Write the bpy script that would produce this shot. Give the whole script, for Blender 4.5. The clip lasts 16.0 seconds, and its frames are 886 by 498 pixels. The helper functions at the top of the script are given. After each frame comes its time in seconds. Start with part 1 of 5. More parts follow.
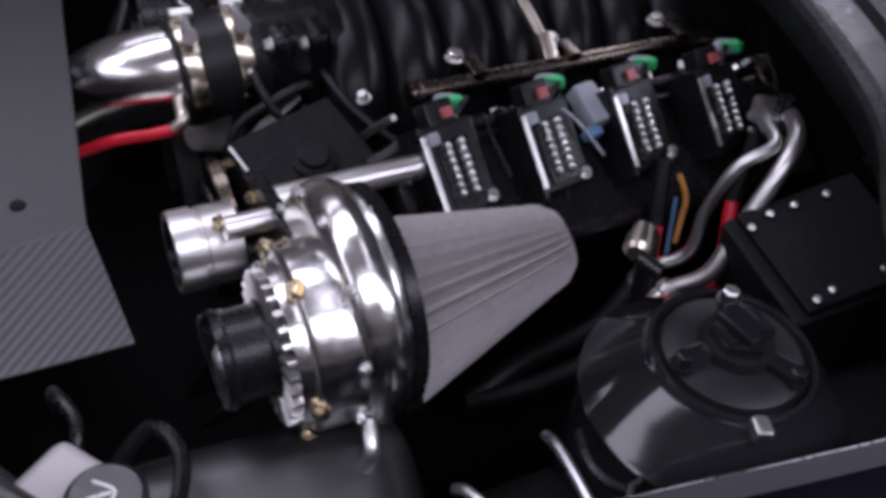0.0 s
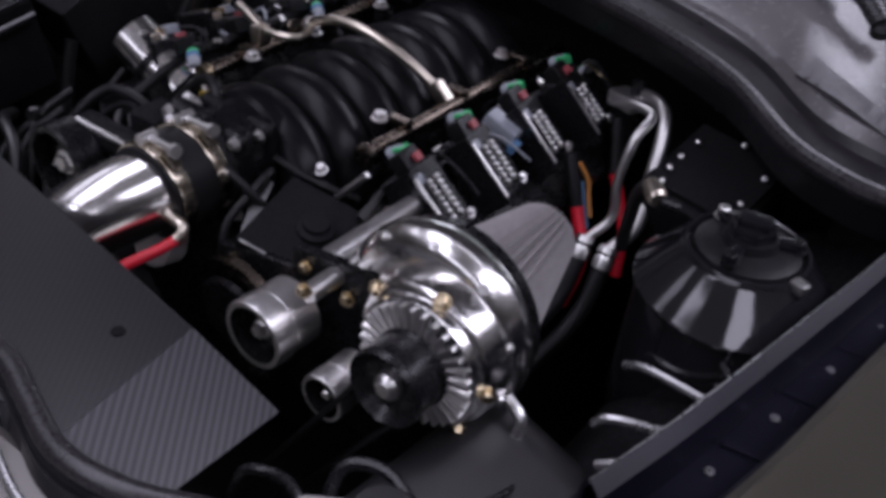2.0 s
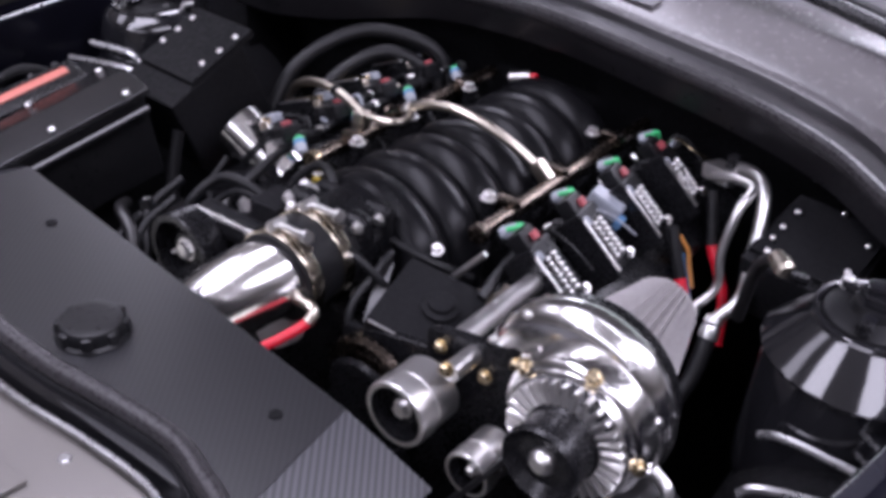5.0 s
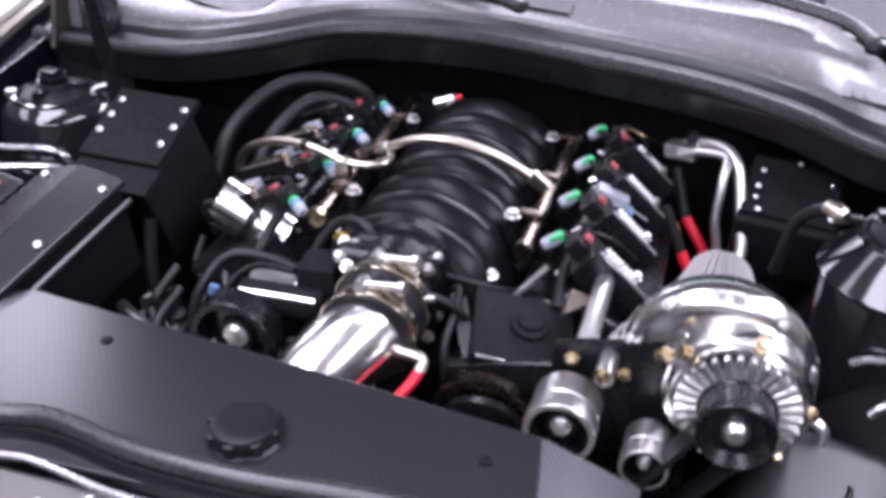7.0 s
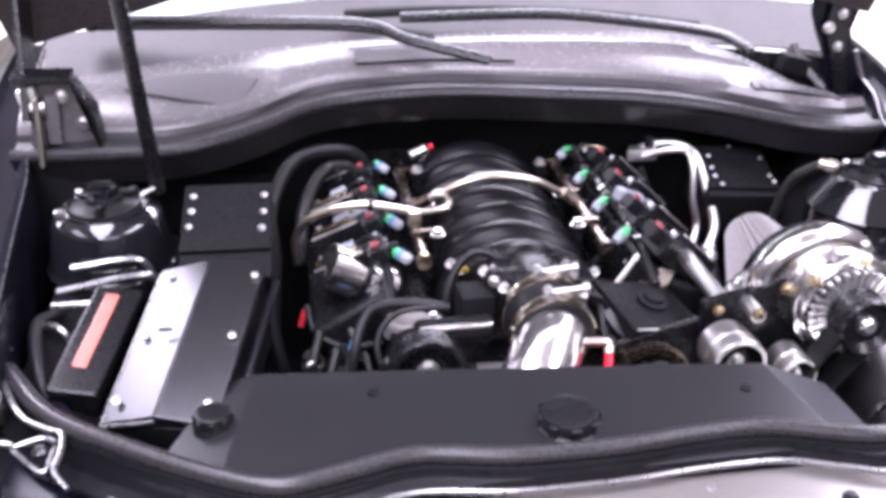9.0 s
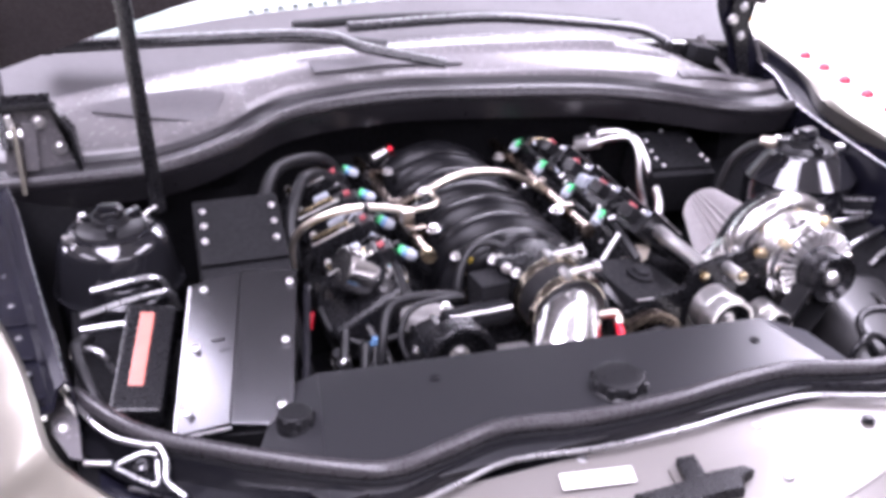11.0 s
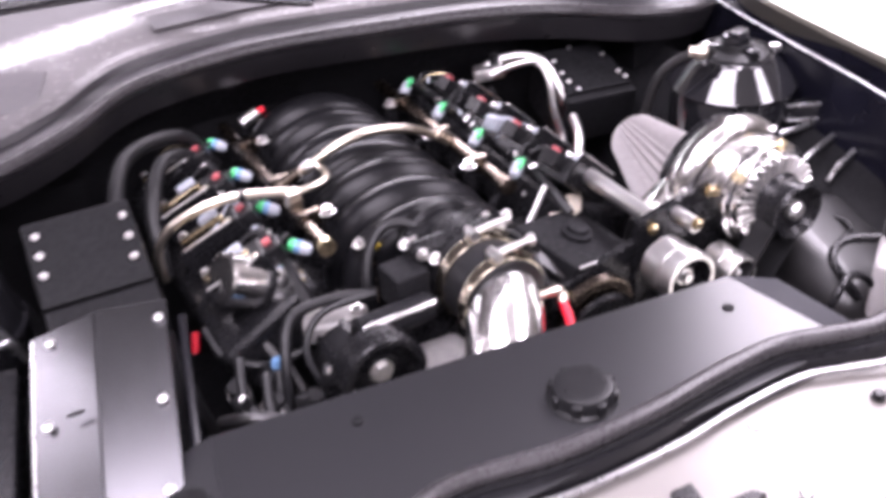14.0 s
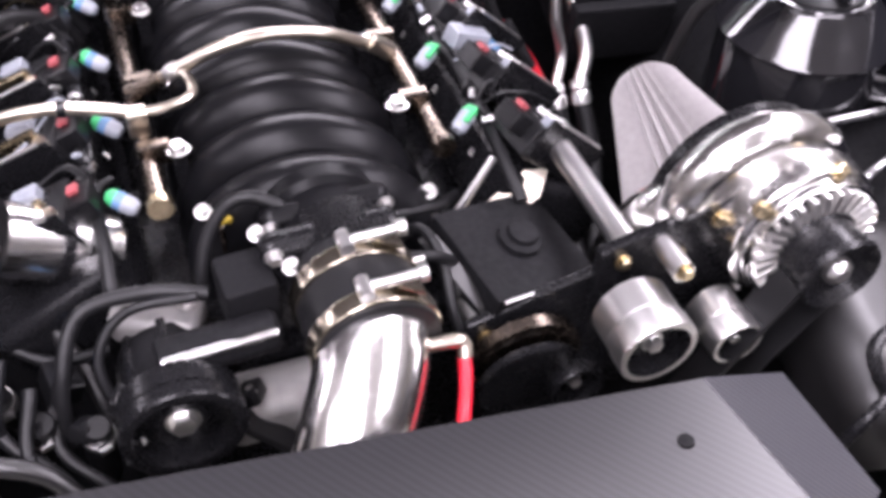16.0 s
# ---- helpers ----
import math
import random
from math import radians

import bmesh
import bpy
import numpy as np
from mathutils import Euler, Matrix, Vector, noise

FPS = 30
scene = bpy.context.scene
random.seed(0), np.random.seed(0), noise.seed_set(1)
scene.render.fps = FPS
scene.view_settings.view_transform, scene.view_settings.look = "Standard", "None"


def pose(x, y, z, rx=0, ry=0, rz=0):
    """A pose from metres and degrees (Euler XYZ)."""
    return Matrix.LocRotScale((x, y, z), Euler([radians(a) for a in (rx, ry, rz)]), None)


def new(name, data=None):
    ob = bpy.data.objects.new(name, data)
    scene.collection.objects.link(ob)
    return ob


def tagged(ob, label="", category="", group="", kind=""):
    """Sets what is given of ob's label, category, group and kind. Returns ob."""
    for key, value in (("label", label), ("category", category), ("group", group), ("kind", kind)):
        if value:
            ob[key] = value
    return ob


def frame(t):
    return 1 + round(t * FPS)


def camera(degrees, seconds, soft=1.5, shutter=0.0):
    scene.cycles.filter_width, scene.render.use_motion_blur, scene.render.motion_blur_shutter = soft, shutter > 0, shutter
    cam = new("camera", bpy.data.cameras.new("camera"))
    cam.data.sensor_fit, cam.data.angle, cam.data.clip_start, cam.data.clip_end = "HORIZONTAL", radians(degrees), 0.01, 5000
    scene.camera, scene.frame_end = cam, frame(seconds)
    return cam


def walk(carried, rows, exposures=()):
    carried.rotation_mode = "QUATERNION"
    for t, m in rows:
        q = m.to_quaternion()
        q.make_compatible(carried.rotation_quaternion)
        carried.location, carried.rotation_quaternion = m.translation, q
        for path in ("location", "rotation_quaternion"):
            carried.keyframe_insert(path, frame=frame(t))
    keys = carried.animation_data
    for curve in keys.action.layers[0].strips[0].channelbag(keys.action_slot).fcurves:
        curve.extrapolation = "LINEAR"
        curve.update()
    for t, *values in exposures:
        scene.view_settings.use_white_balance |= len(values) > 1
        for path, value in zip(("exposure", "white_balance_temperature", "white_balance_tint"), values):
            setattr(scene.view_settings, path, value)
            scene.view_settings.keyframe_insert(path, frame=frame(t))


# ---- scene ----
cam = camera(48.2, 16.0, soft=4.1, shutter=0.4)
METRES = 2.664
BASE = pose(0.8368, -0.3875, 1.4402, -44.169, -5.756, 64.646)
ROWS = [
    (0.0, 0.0, 0.0, 0.0, 0.0, 0.0, -0.0),
    (0.5, -0.0552, 0.0056, 0.0061, -9.65, -0.79, 8.28),
    (1.0, -0.1135, -0.012, 0.0047, -18.16, -0.37, 17.95),
    (1.5, -0.1353, -0.0261, -0.002, -20.74, 1.13, 18.53),
    (2.0, -0.1365, -0.0331, -0.0042, -19.71, 1.86, 18.34),
    (2.5, -0.144, -0.0264, -0.0007, -22.72, 0.57, 22.03),
    (3.0, -0.1519, -0.0217, 0.0037, -24.22, 0.19, 22.95),
    (3.5, -0.1563, -0.0221, 0.0038, -24.86, 0.28, 22.77),
    (4.0, -0.1625, -0.0281, 0.0088, -22.12, 2.8, 22.03),
    (4.5, -0.1696, -0.033, 0.0096, -17.94, 5.86, 19.56),
    (7.0, -0.2942, 0.0208, 0.081, -36.4, -0.64, 33.79),
    (7.5, -0.367, 0.0331, 0.1147, -46.77, -6.87, 39.82),
    (8.0, -0.4079, 0.0598, 0.1482, -52.7, -7.34, 41.67),
    (10.5, -0.5152, 0.1661, 0.2978, -81.71, -27.03, 44.39),
    (11.0, -0.5156, 0.1677, 0.2986, -81.81, -26.98, 44.53),
    (11.5, -0.5149, 0.1673, 0.2985, -81.52, -26.71, 44.87),
    (12.0, -0.5135, 0.1668, 0.2975, -80.99, -26.57, 45.45),
    (12.5, -0.5104, 0.1651, 0.2955, -81.28, -27.1, 45.96),
    (13.0, -0.5066, 0.1651, 0.2932, -81.95, -28.03, 46.18),
    (13.5, -0.4907, 0.1777, 0.2945, -87.16, -35.73, 46.72),
    (14.0, -0.4163, 0.1874, 0.2918, -95.33, -42.62, 47.6),
    (14.5, -0.3657, 0.1952, 0.2886, -101.42, -48.39, 44.17),
    (15.0, -0.3265, 0.1944, 0.2722, -99.66, -51.79, 43.44),
    (15.5, -0.2837, 0.1811, 0.2406, -90.29, -48.99, 41.63),
    (16.0, -0.2586, 0.1696, 0.2206, -82.27, -45.79, 43.47),
]
LOOK = [(0.0, -0.15, 5700, 26), (1.0, -0.4, 5700, 26), (3.6, -0.45, 5700, 26), (4.0, 0.15, 5700, 26), (4.5, 0.55, 5700, 27), (4.9, 0.75, 5700, 27), (7.0, 1.3, 5700, 28), (8.2, 1.5, 5800, 32), (10.3, 1.95, 5800, 32), (13.2, 1.95, 5950, 32), (14.5, 1.9, 6150, 30), (16.0, 1.75, 6100, 27)]
walk(cam, [(t, BASE @ pose(METRES * x, METRES * y, METRES * z, 90 + pitch, roll, yaw)) for t, x, y, z, yaw, pitch, roll in ROWS], LOOK)

# ---------------------------------------------------------------- world, lights
world = bpy.data.worlds.new("hall_air")
scene.world = world
world.use_nodes = True
world.node_tree.nodes["Background"].inputs[0].default_value = (0.9, 0.93, 1.0, 1)
world.node_tree.nodes["Background"].inputs[1].default_value = 0.02


def unseen_lamp(x, y, z, sx, sy, watts):
    data = bpy.data.lights.new("unseen_panel_light", "AREA")
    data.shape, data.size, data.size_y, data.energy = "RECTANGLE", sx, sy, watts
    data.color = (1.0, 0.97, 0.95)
    ob = new("unseen_panel_light", data)
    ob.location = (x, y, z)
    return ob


# Unseen lamps, placed and sized to set the reflections on lids, cover and chrome.
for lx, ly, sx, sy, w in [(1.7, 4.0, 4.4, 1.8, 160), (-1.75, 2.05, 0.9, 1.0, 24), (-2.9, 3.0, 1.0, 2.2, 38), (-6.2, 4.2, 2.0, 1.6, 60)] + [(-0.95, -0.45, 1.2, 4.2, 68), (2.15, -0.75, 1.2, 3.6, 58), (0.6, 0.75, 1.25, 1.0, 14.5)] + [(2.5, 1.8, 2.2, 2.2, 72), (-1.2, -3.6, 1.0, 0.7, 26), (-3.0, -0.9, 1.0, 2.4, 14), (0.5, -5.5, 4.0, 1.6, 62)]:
    unseen_lamp(lx, ly, 3.38, sx, sy, w)

# ---------------------------------------------------------------- materials


def mat(name, colour, rough, metal=0.0, vary=0.2, scale=30.0, bump=0.08, coat=0.0, fleck=0.0, rvary=0.12):
    m = bpy.data.materials.new(name)
    m.use_nodes = True
    nt = m.node_tree
    b = nt.nodes["Principled BSDF"]
    co = nt.nodes.new("ShaderNodeTexCoord")
    big = nt.nodes.new("ShaderNodeTexNoise")
    big.inputs["Scale"].default_value, big.inputs["Detail"].default_value = scale, 6
    fine = nt.nodes.new("ShaderNodeTexNoise")
    fine.inputs["Scale"].default_value, fine.inputs["Detail"].default_value = scale * 14, 3
    for n in (big, fine):
        nt.links.new(co.outputs["Object"], n.inputs["Vector"])
    ramp = nt.nodes.new("ShaderNodeMapRange")
    ramp.inputs["From Min"].default_value, ramp.inputs["From Max"].default_value = 0.25, 0.75
    ramp.inputs["To Min"].default_value, ramp.inputs["To Max"].default_value = 1 - vary, 1 + vary
    nt.links.new(big.outputs["Fac"], ramp.inputs["Value"])
    mul = nt.nodes.new("ShaderNodeVectorMath")
    mul.operation = "SCALE"
    mul.inputs[0].default_value = colour
    nt.links.new(ramp.outputs[0], mul.inputs["Scale"])
    nt.links.new(mul.outputs[0], b.inputs["Base Color"])
    rr = nt.nodes.new("ShaderNodeMapRange")
    rr.inputs["From Min"].default_value, rr.inputs["From Max"].default_value = 0.3, 0.7
    rr.inputs["To Min"].default_value = max(0.02, rough * (1 - rvary * 2))
    rr.inputs["To Max"].default_value = min(1, rough * (1 + rvary * 2))
    nt.links.new(fine.outputs["Fac"], rr.inputs["Value"])
    nt.links.new(rr.outputs[0], b.inputs["Roughness"])
    b.inputs["Metallic"].default_value = metal
    b.inputs["Coat Weight"].default_value = coat
    b.inputs["Coat Roughness"].default_value = 0.06
    if bump:
        bp = nt.nodes.new("ShaderNodeBump")
        bp.inputs["Strength"].default_value, bp.inputs["Distance"].default_value = bump, 0.001
        nt.links.new(fine.outputs["Fac"], bp.inputs["Height"])
        nt.links.new(bp.outputs[0], b.inputs["Normal"])
    return m


def twill(name, colour, rough, low=0.5, high=1.9, relief=0.35):
    """Dark weave: fine diagonal ribs that catch the light."""
    m = mat(name, colour, rough, 0.0, 0.15, 12, 0.0, 0.0, 0, 0.02)
    nt = m.node_tree
    b = nt.nodes["Principled BSDF"]
    co = nt.nodes.new("ShaderNodeTexCoord")
    mp = nt.nodes.new("ShaderNodeMapping")
    mp.inputs["Rotation"].default_value = (0, 0, radians(-37))
    nt.links.new(co.outputs["Object"], mp.inputs["Vector"])
    wv = nt.nodes.new("ShaderNodeTexWave")
    wv.inputs["Scale"].default_value = 52
    wv.inputs["Distortion"].default_value = 0.15
    nt.links.new(mp.outputs[0], wv.inputs["Vector"])
    bp = nt.nodes.new("ShaderNodeBump")
    bp.inputs["Strength"].default_value, bp.inputs["Distance"].default_value = relief, 0.0006
    nt.links.new(wv.outputs["Fac"], bp.inputs["Height"])
    nt.links.new(bp.outputs[0], b.inputs["Normal"])
    mix = nt.nodes.new("ShaderNodeMix")
    mix.data_type = "RGBA"
    mix.inputs["A"].default_value = (colour[0] * low, colour[1] * low, colour[2] * low, 1)
    mix.inputs["B"].default_value = (colour[0] * high, colour[1] * high, colour[2] * high, 1)
    nt.links.new(wv.outputs["Fac"], mix.inputs["Factor"])
    nt.links.new(mix.outputs["Result"], b.inputs["Base Color"])
    return m


M_PAINT = mat("champagne_metallic_paint", (0.16, 0.149, 0.122), 0.3, 0.8, 0.03, 3, 0.0, 0.4, 0, 0.02)
M_NOSE = mat("dull_champagne_undercoat", (0.145, 0.136, 0.126), 0.33, 0.25, 0.06, 5, 0.0, 0.15, 0, 0.04)
M_GLOSS = mat("gloss_black_paint", (0.009, 0.009, 0.011), 0.18, 0.0, 0.3, 9, 0.0, 0.15, 0, 0.03)
M_DRUM = mat("deep_gloss_black_paint", (0.012, 0.012, 0.014), 0.1, 0.0, 0.2, 9, 0.0, 0.6, 0, 0.03)
M_DRUM.node_tree.nodes["Principled BSDF"].inputs["Specular IOR Level"].default_value = 0.6
M_GUTTER = mat("blue_black_gutter_paint", (0.007, 0.007, 0.012), 0.24, 0.0, 0.4, 12, 0.0, 0, 0, 0.04)
M_SATIN = mat("satin_black_metal", (0.008, 0.008, 0.009), 0.27, 0.0, 0.3, 20, 0.05, 0, 0, 0.06)
M_PLASTIC = mat("black_moulded_plastic", (0.009, 0.009, 0.010), 0.34, 0.0, 0.25, 25, 0.25)
M_MANI = mat("black_nylon_manifold", (0.006, 0.006, 0.007), 0.31, 0.0, 0.12, 14, 0.02, 0, 0, 0.03)
M_MANI.node_tree.nodes["Principled BSDF"].inputs["Specular IOR Level"].default_value = 0.18
M_RUBBER = mat("black_rubber", (0.010, 0.010, 0.011), 0.42, 0.0, 0.3, 30, 0.25)
M_SEAL = mat("rubber_weather_seal", (0.028, 0.026, 0.028), 0.3, 0.0, 0.2, 20, 0.15)
M_COWL = mat("grey_cowl_plastic", (0.115, 0.109, 0.112), 0.24, 0.0, 0.12, 8, 0.02)
M_INSET = mat("mid_grey_cowl_plastic", (0.06, 0.056, 0.06), 0.45, 0.0, 0.15, 8, 0.2)
M_COWLD = mat("dark_cowl_plastic", (0.017, 0.016, 0.018), 0.36, 0.0, 0.15, 8, 0.2)
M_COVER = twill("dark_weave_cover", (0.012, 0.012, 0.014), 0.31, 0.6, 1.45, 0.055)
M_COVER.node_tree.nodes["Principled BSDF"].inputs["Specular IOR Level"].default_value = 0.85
# Same weave as the cover, colour lifted for the brighter light on the facet.
M_COVER_LIT = twill("dark_weave_cover_lit", (0.036, 0.036, 0.042), 0.4, 0.35, 1.75, 0.35)
M_COVER_LIT.node_tree.nodes["Principled BSDF"].inputs["Specular IOR Level"].default_value = 0.85
M_DUCT = mat("dark_grey_duct_plastic", (0.010, 0.0095, 0.010), 0.4, 0.0, 0.12, 10, 0.04, 0, 0, 0.05)
M_DUCT.node_tree.nodes["Principled BSDF"].inputs["Specular IOR Level"].default_value = 0.8
M_CHROME = mat("polished_aluminium", (0.88, 0.87, 0.86), 0.21, 1.0, 0.03, 10, 0.008, 0, 0, 0.12)
M_CAST = mat("machined_aluminium", (0.80, 0.79, 0.78), 0.34, 1.0, 0.04, 12, 0.01, 0, 0, 0.05)
M_ALU = mat("dull_aluminium", (0.66, 0.65, 0.64), 0.36, 1.0, 0.1, 14, 0.02, 0, 0, 0.06)
M_BRASSY = mat("yellow_zinc", (0.60, 0.50, 0.33), 0.26, 1.0, 0.12, 30, 0.0, 0, 0, 0.05)
M_BAND = mat("straw_tinted_steel", (0.60, 0.54, 0.44), 0.2, 1.0, 0.1, 30, 0.0, 0, 0, 0.05)
M_RAIL = mat("tarnished_steel_rail", (0.17, 0.14, 0.115), 0.26, 1.0, 0.5, 16, 0.0, 0, 0, 0.06)
M_LINE = mat("nickel_fuel_line", (0.66, 0.60, 0.51), 0.3, 1.0, 0.05, 20, 0.0, 0, 0, 0.04)
M_RED = mat("red_silicone", (0.62, 0.012, 0.03), 0.38, 0.0, 0.12, 40, 0.1)
M_FILTER = mat("grey_filter_mesh", (0.34, 0.322, 0.32), 0.6, 0.25, 0.1, 120, 0.5)
M_GREEN = mat("green_plastic", (0.05, 0.45, 0.16), 0.4, 0, 0.1, 60, 0.1)
M_BLUE = mat("blue_plastic", (0.13, 0.25, 0.43), 0.22, 0, 0.15, 60, 0.1)
M_PALE = mat("pale_grey_plastic", (0.30, 0.32, 0.36), 0.3, 0, 0.12, 60, 0.1)
M_PINK = mat("faded_pink_plastic", (0.40, 0.09, 0.10), 0.4, 0, 0.15, 60, 0.1)
M_WHITE = mat("white_label_stock", (0.75, 0.74, 0.72), 0.5, 0, 0.05, 30, 0.05)
M_TANK = mat("milky_tank_plastic", (0.42, 0.40, 0.40), 0.36, 0, 0.08, 12, 0.04)
M_YELLOW = mat("yellow_plastic", (0.62, 0.45, 0.05), 0.4, 0, 0.1, 40, 0.05)
M_ORANGE = mat("orange_tape", (0.75, 0.33, 0.08), 0.5, 0, 0.1, 40, 0.1)
M_FLOOR = mat("cream_hall_floor", (0.76, 0.75, 0.67), 0.45, 0, 0.05, 3, 0.1)
M_HALL = mat("grey_hall_wall", (0.16, 0.15, 0.14), 0.8, 0, 0.06, 1, 0.1)
M_CEIL = mat("grey_hall_ceiling", (0.22, 0.21, 0.21), 0.8, 0, 0.06, 1, 0.1)
M_DARK = mat("black_underseal", (0.006, 0.006, 0.007), 0.65, 0, 0.3, 12, 0.3)
M_CASTING = mat("raw_cast_aluminium", (0.40, 0.39, 0.38), 0.5, 0.35, 0.15, 60, 0.3)
for m_ in (M_SATIN, M_PLASTIC, M_RUBBER):
    m_.node_tree.nodes["Principled BSDF"].inputs["Specular IOR Level"].default_value = 0.34
for m_ in (M_DARK, M_GUTTER):
    m_.node_tree.nodes["Principled BSDF"].inputs["Specular IOR Level"].default_value = 0.18
M_BROWN = mat("brown_grey_hood_liner", (0.02, 0.015, 0.015), 0.8, 0, 0.2, 12, 0.3)
M_BRAKE = mat("bright_satin_edge", (0.46, 0.46, 0.465), 0.28, 0.9, 0.05, 8, 0.0, 0, 0, 0.03)
M_LID = mat("satin_black_lid", (0.095, 0.095, 0.1), 0.24, 0.9, 0.1, 8, 0.0, 0, 0, 0.04)
M_LENS = mat("glossy_faded_red_lens", (0.6, 0.19, 0.15), 0.25, 0, 0.08, 40, 0.0, 0.35, 0, 0.02)
M_GLASS = bpy.data.materials.new("windscreen_glass")
M_GLASS.use_nodes = True
_b = M_GLASS.node_tree.nodes["Principled BSDF"]
_b.inputs["Base Color"].default_value = (0.75, 0.85, 0.80, 1)
_b.inputs["Roughness"].default_value = 0.03
_b.inputs["Transmission Weight"].default_value = 0.8
_b.inputs["IOR"].default_value = 1.5

# ---------------------------------------------------------------- mesh helpers
V = Vector


def thing(name, at, label="", category="", group="", kind=""):
    ob = new(name)
    ob.empty_display_size = 0.02
    ob.location = at
    return tagged(ob, label, category, group, kind)


def mesh_of(name, bm, material, sharp=35):
    bmesh.ops.recalc_face_normals(bm, faces=bm.faces[:])
    me = bpy.data.meshes.new(name)
    for f in bm.faces:
        f.smooth = True
    bm.to_mesh(me)
    bm.free()
    me.set_sharp_from_angle(angle=radians(sharp))
    me.materials.append(material)
    return me


def part(name, bm, material, parent, label=""):
    """One mesh, built in the place's own axes, hung under a thing or a part."""
    ob = new(name, mesh_of(name, bm, material))
    ob.modifiers.new("flat_faces", "WEIGHTED_NORMAL").keep_sharp = True
    ob.parent = parent
    if parent.type == "EMPTY":
        ob.matrix_parent_inverse = Matrix.Translation(-parent.location)
    if label:
        ob["label"] = label
    return ob


def solid(name, bm, material, label="", category="", group="", kind=""):
    """A one-mesh thing."""
    return tagged(new(name, mesh_of(name, bm, material)), label, category, group, kind)


def frame_of(axis):
    a = V(axis).normalized()
    u = a.cross(V((0, 0, 1)))
    u = V((1, 0, 0)) if u.length < 1e-4 else u.normalized()
    return a, u, a.cross(u)


def box(c, s, rot=(0, 0, 0), bev=0.003, bm=None, seg=2):
    bm = bm or bmesh.new()
    m = pose(*c, *rot) @ Matrix.Diagonal((*s, 1))
    g = bmesh.ops.create_cube(bm, size=1, matrix=m)
    if bev:
        es = list({e for v in g["verts"] for e in v.link_edges})
        bmesh.ops.bevel(bm, geom=es, offset=bev, segments=seg, affect="EDGES", profile=0.5)
    return bm


def lathe(prof, o, axis, n=32, bm=None, flute=0, depth=0.0, caps=True):
    """Turns a profile of (distance along axis, radius) round the axis."""
    bm = bm or bmesh.new()
    a, u, w = frame_of(axis)
    rings = []
    for d, r in prof:
        ring = []
        for i in range(n):
            th = 2 * math.pi * i / n
            k = 1 - (depth * (i % 2) if flute else 0)
            ring.append(bm.verts.new(V(o) + a * d + (u * math.cos(th) + w * math.sin(th)) * r * k))
        rings.append(ring)
    for p, q in zip(rings, rings[1:]):
        for i in range(n):
            bm.faces.new((p[i], p[(i + 1) % n], q[(i + 1) % n], q[i]))
    if caps:
        for ring in (rings[0], rings[-1]):
            bm.faces.new(ring)
    return bm


def smooth_line(pts, per=8):
    p = [V(q) for q in pts]
    p = [2 * p[0] - p[1]] + p + [2 * p[-1] - p[-2]]
    out = []
    for i in range(1, len(p) - 2):
        for k in range(per):
            t = k / per
            a, b, c, d = p[i - 1:i + 3]
            out.append(0.5 * (2 * b + (c - a) * t + (2 * a - 5 * b + 4 * c - d) * t * t + (3 * b - a - 3 * c + d) * t ** 3))
    return out + [p[-2]]


def sweep(pts, r, n=10, per=8, bm=None, squash=1.0, corrugate=0.0):
    bm = bm or bmesh.new()
    line = smooth_line(pts, per) if per else [V(q) for q in pts]
    rs = r if callable(r) else (lambda t: r)
    rings, up = [], None
    for i, q in enumerate(line):
        t = (line[min(i + 1, len(line) - 1)] - line[max(i - 1, 0)]).normalized()
        if up is None:
            up = V((0, 0, 1)) if abs(t.z) < 0.9 else V((1, 0, 0))
        up = (up - t * up.dot(t)).normalized()
        side = t.cross(up)
        rad = rs(i / (len(line) - 1)) * (1 + corrugate * (i % 2))
        rings.append([bm.verts.new(q + (side * math.cos(2 * math.pi * k / n) + up * math.sin(2 * math.pi * k / n) * squash) * rad) for k in range(n)])
    for p, q in zip(rings, rings[1:]):
        for k in range(n):
            bm.faces.new((p[k], p[(k + 1) % n], q[(k + 1) % n], q[k]))
    bm.faces.new(rings[0])
    bm.faces.new(rings[-1])
    return bm


def plate(pts, push, bev=0.002, bm=None):
    """A flat polygon with thickness."""
    bm = bm or bmesh.new()
    lo = [bm.verts.new(V(p)) for p in pts]
    hi = [bm.verts.new(V(p) + V(push)) for p in pts]
    n = len(pts)
    fs = [bm.faces.new(lo), bm.faces.new(hi)]
    for i in range(n):
        fs.append(bm.faces.new((lo[i], lo[(i + 1) % n], hi[(i + 1) % n], hi[i])))
    if bev:
        bmesh.ops.bevel(bm, geom=list({e for f in fs for e in f.edges}), offset=bev, segments=2, affect="EDGES", profile=0.5)
    return bm


def loft(rows, thick=0.003, bm=None):
    """A sheet through rows of points, each smoothed along its length, with thickness."""
    bm = bm or bmesh.new()
    lines = [smooth_line(r, 6) for r in rows]
    grid = [[bm.verts.new(p) for p in line] for line in lines]
    for a, b in zip(grid, grid[1:]):
        for i in range(len(a) - 1):
            bm.faces.new((a[i], a[i + 1], b[i + 1], b[i]))
    bmesh.ops.recalc_face_normals(bm, faces=bm.faces[:])
    bmesh.ops.solidify(bm, geom=bm.faces[:], thickness=thick)
    return bm


def bolt(p, axis, r=0.006, h=0.005, bm=None):
    bm = lathe([(0, r * 1.35), (0.0015, r * 1.35)], p, axis, 16, bm)
    a = V(axis).normalized()
    return lathe([(0.0015, r), (h, r), (h + 0.001, r * 0.8)], p, axis, 6, bm)


def mirror_x(pts):
    return [(-p[0], *p[1:]) for p in pts]


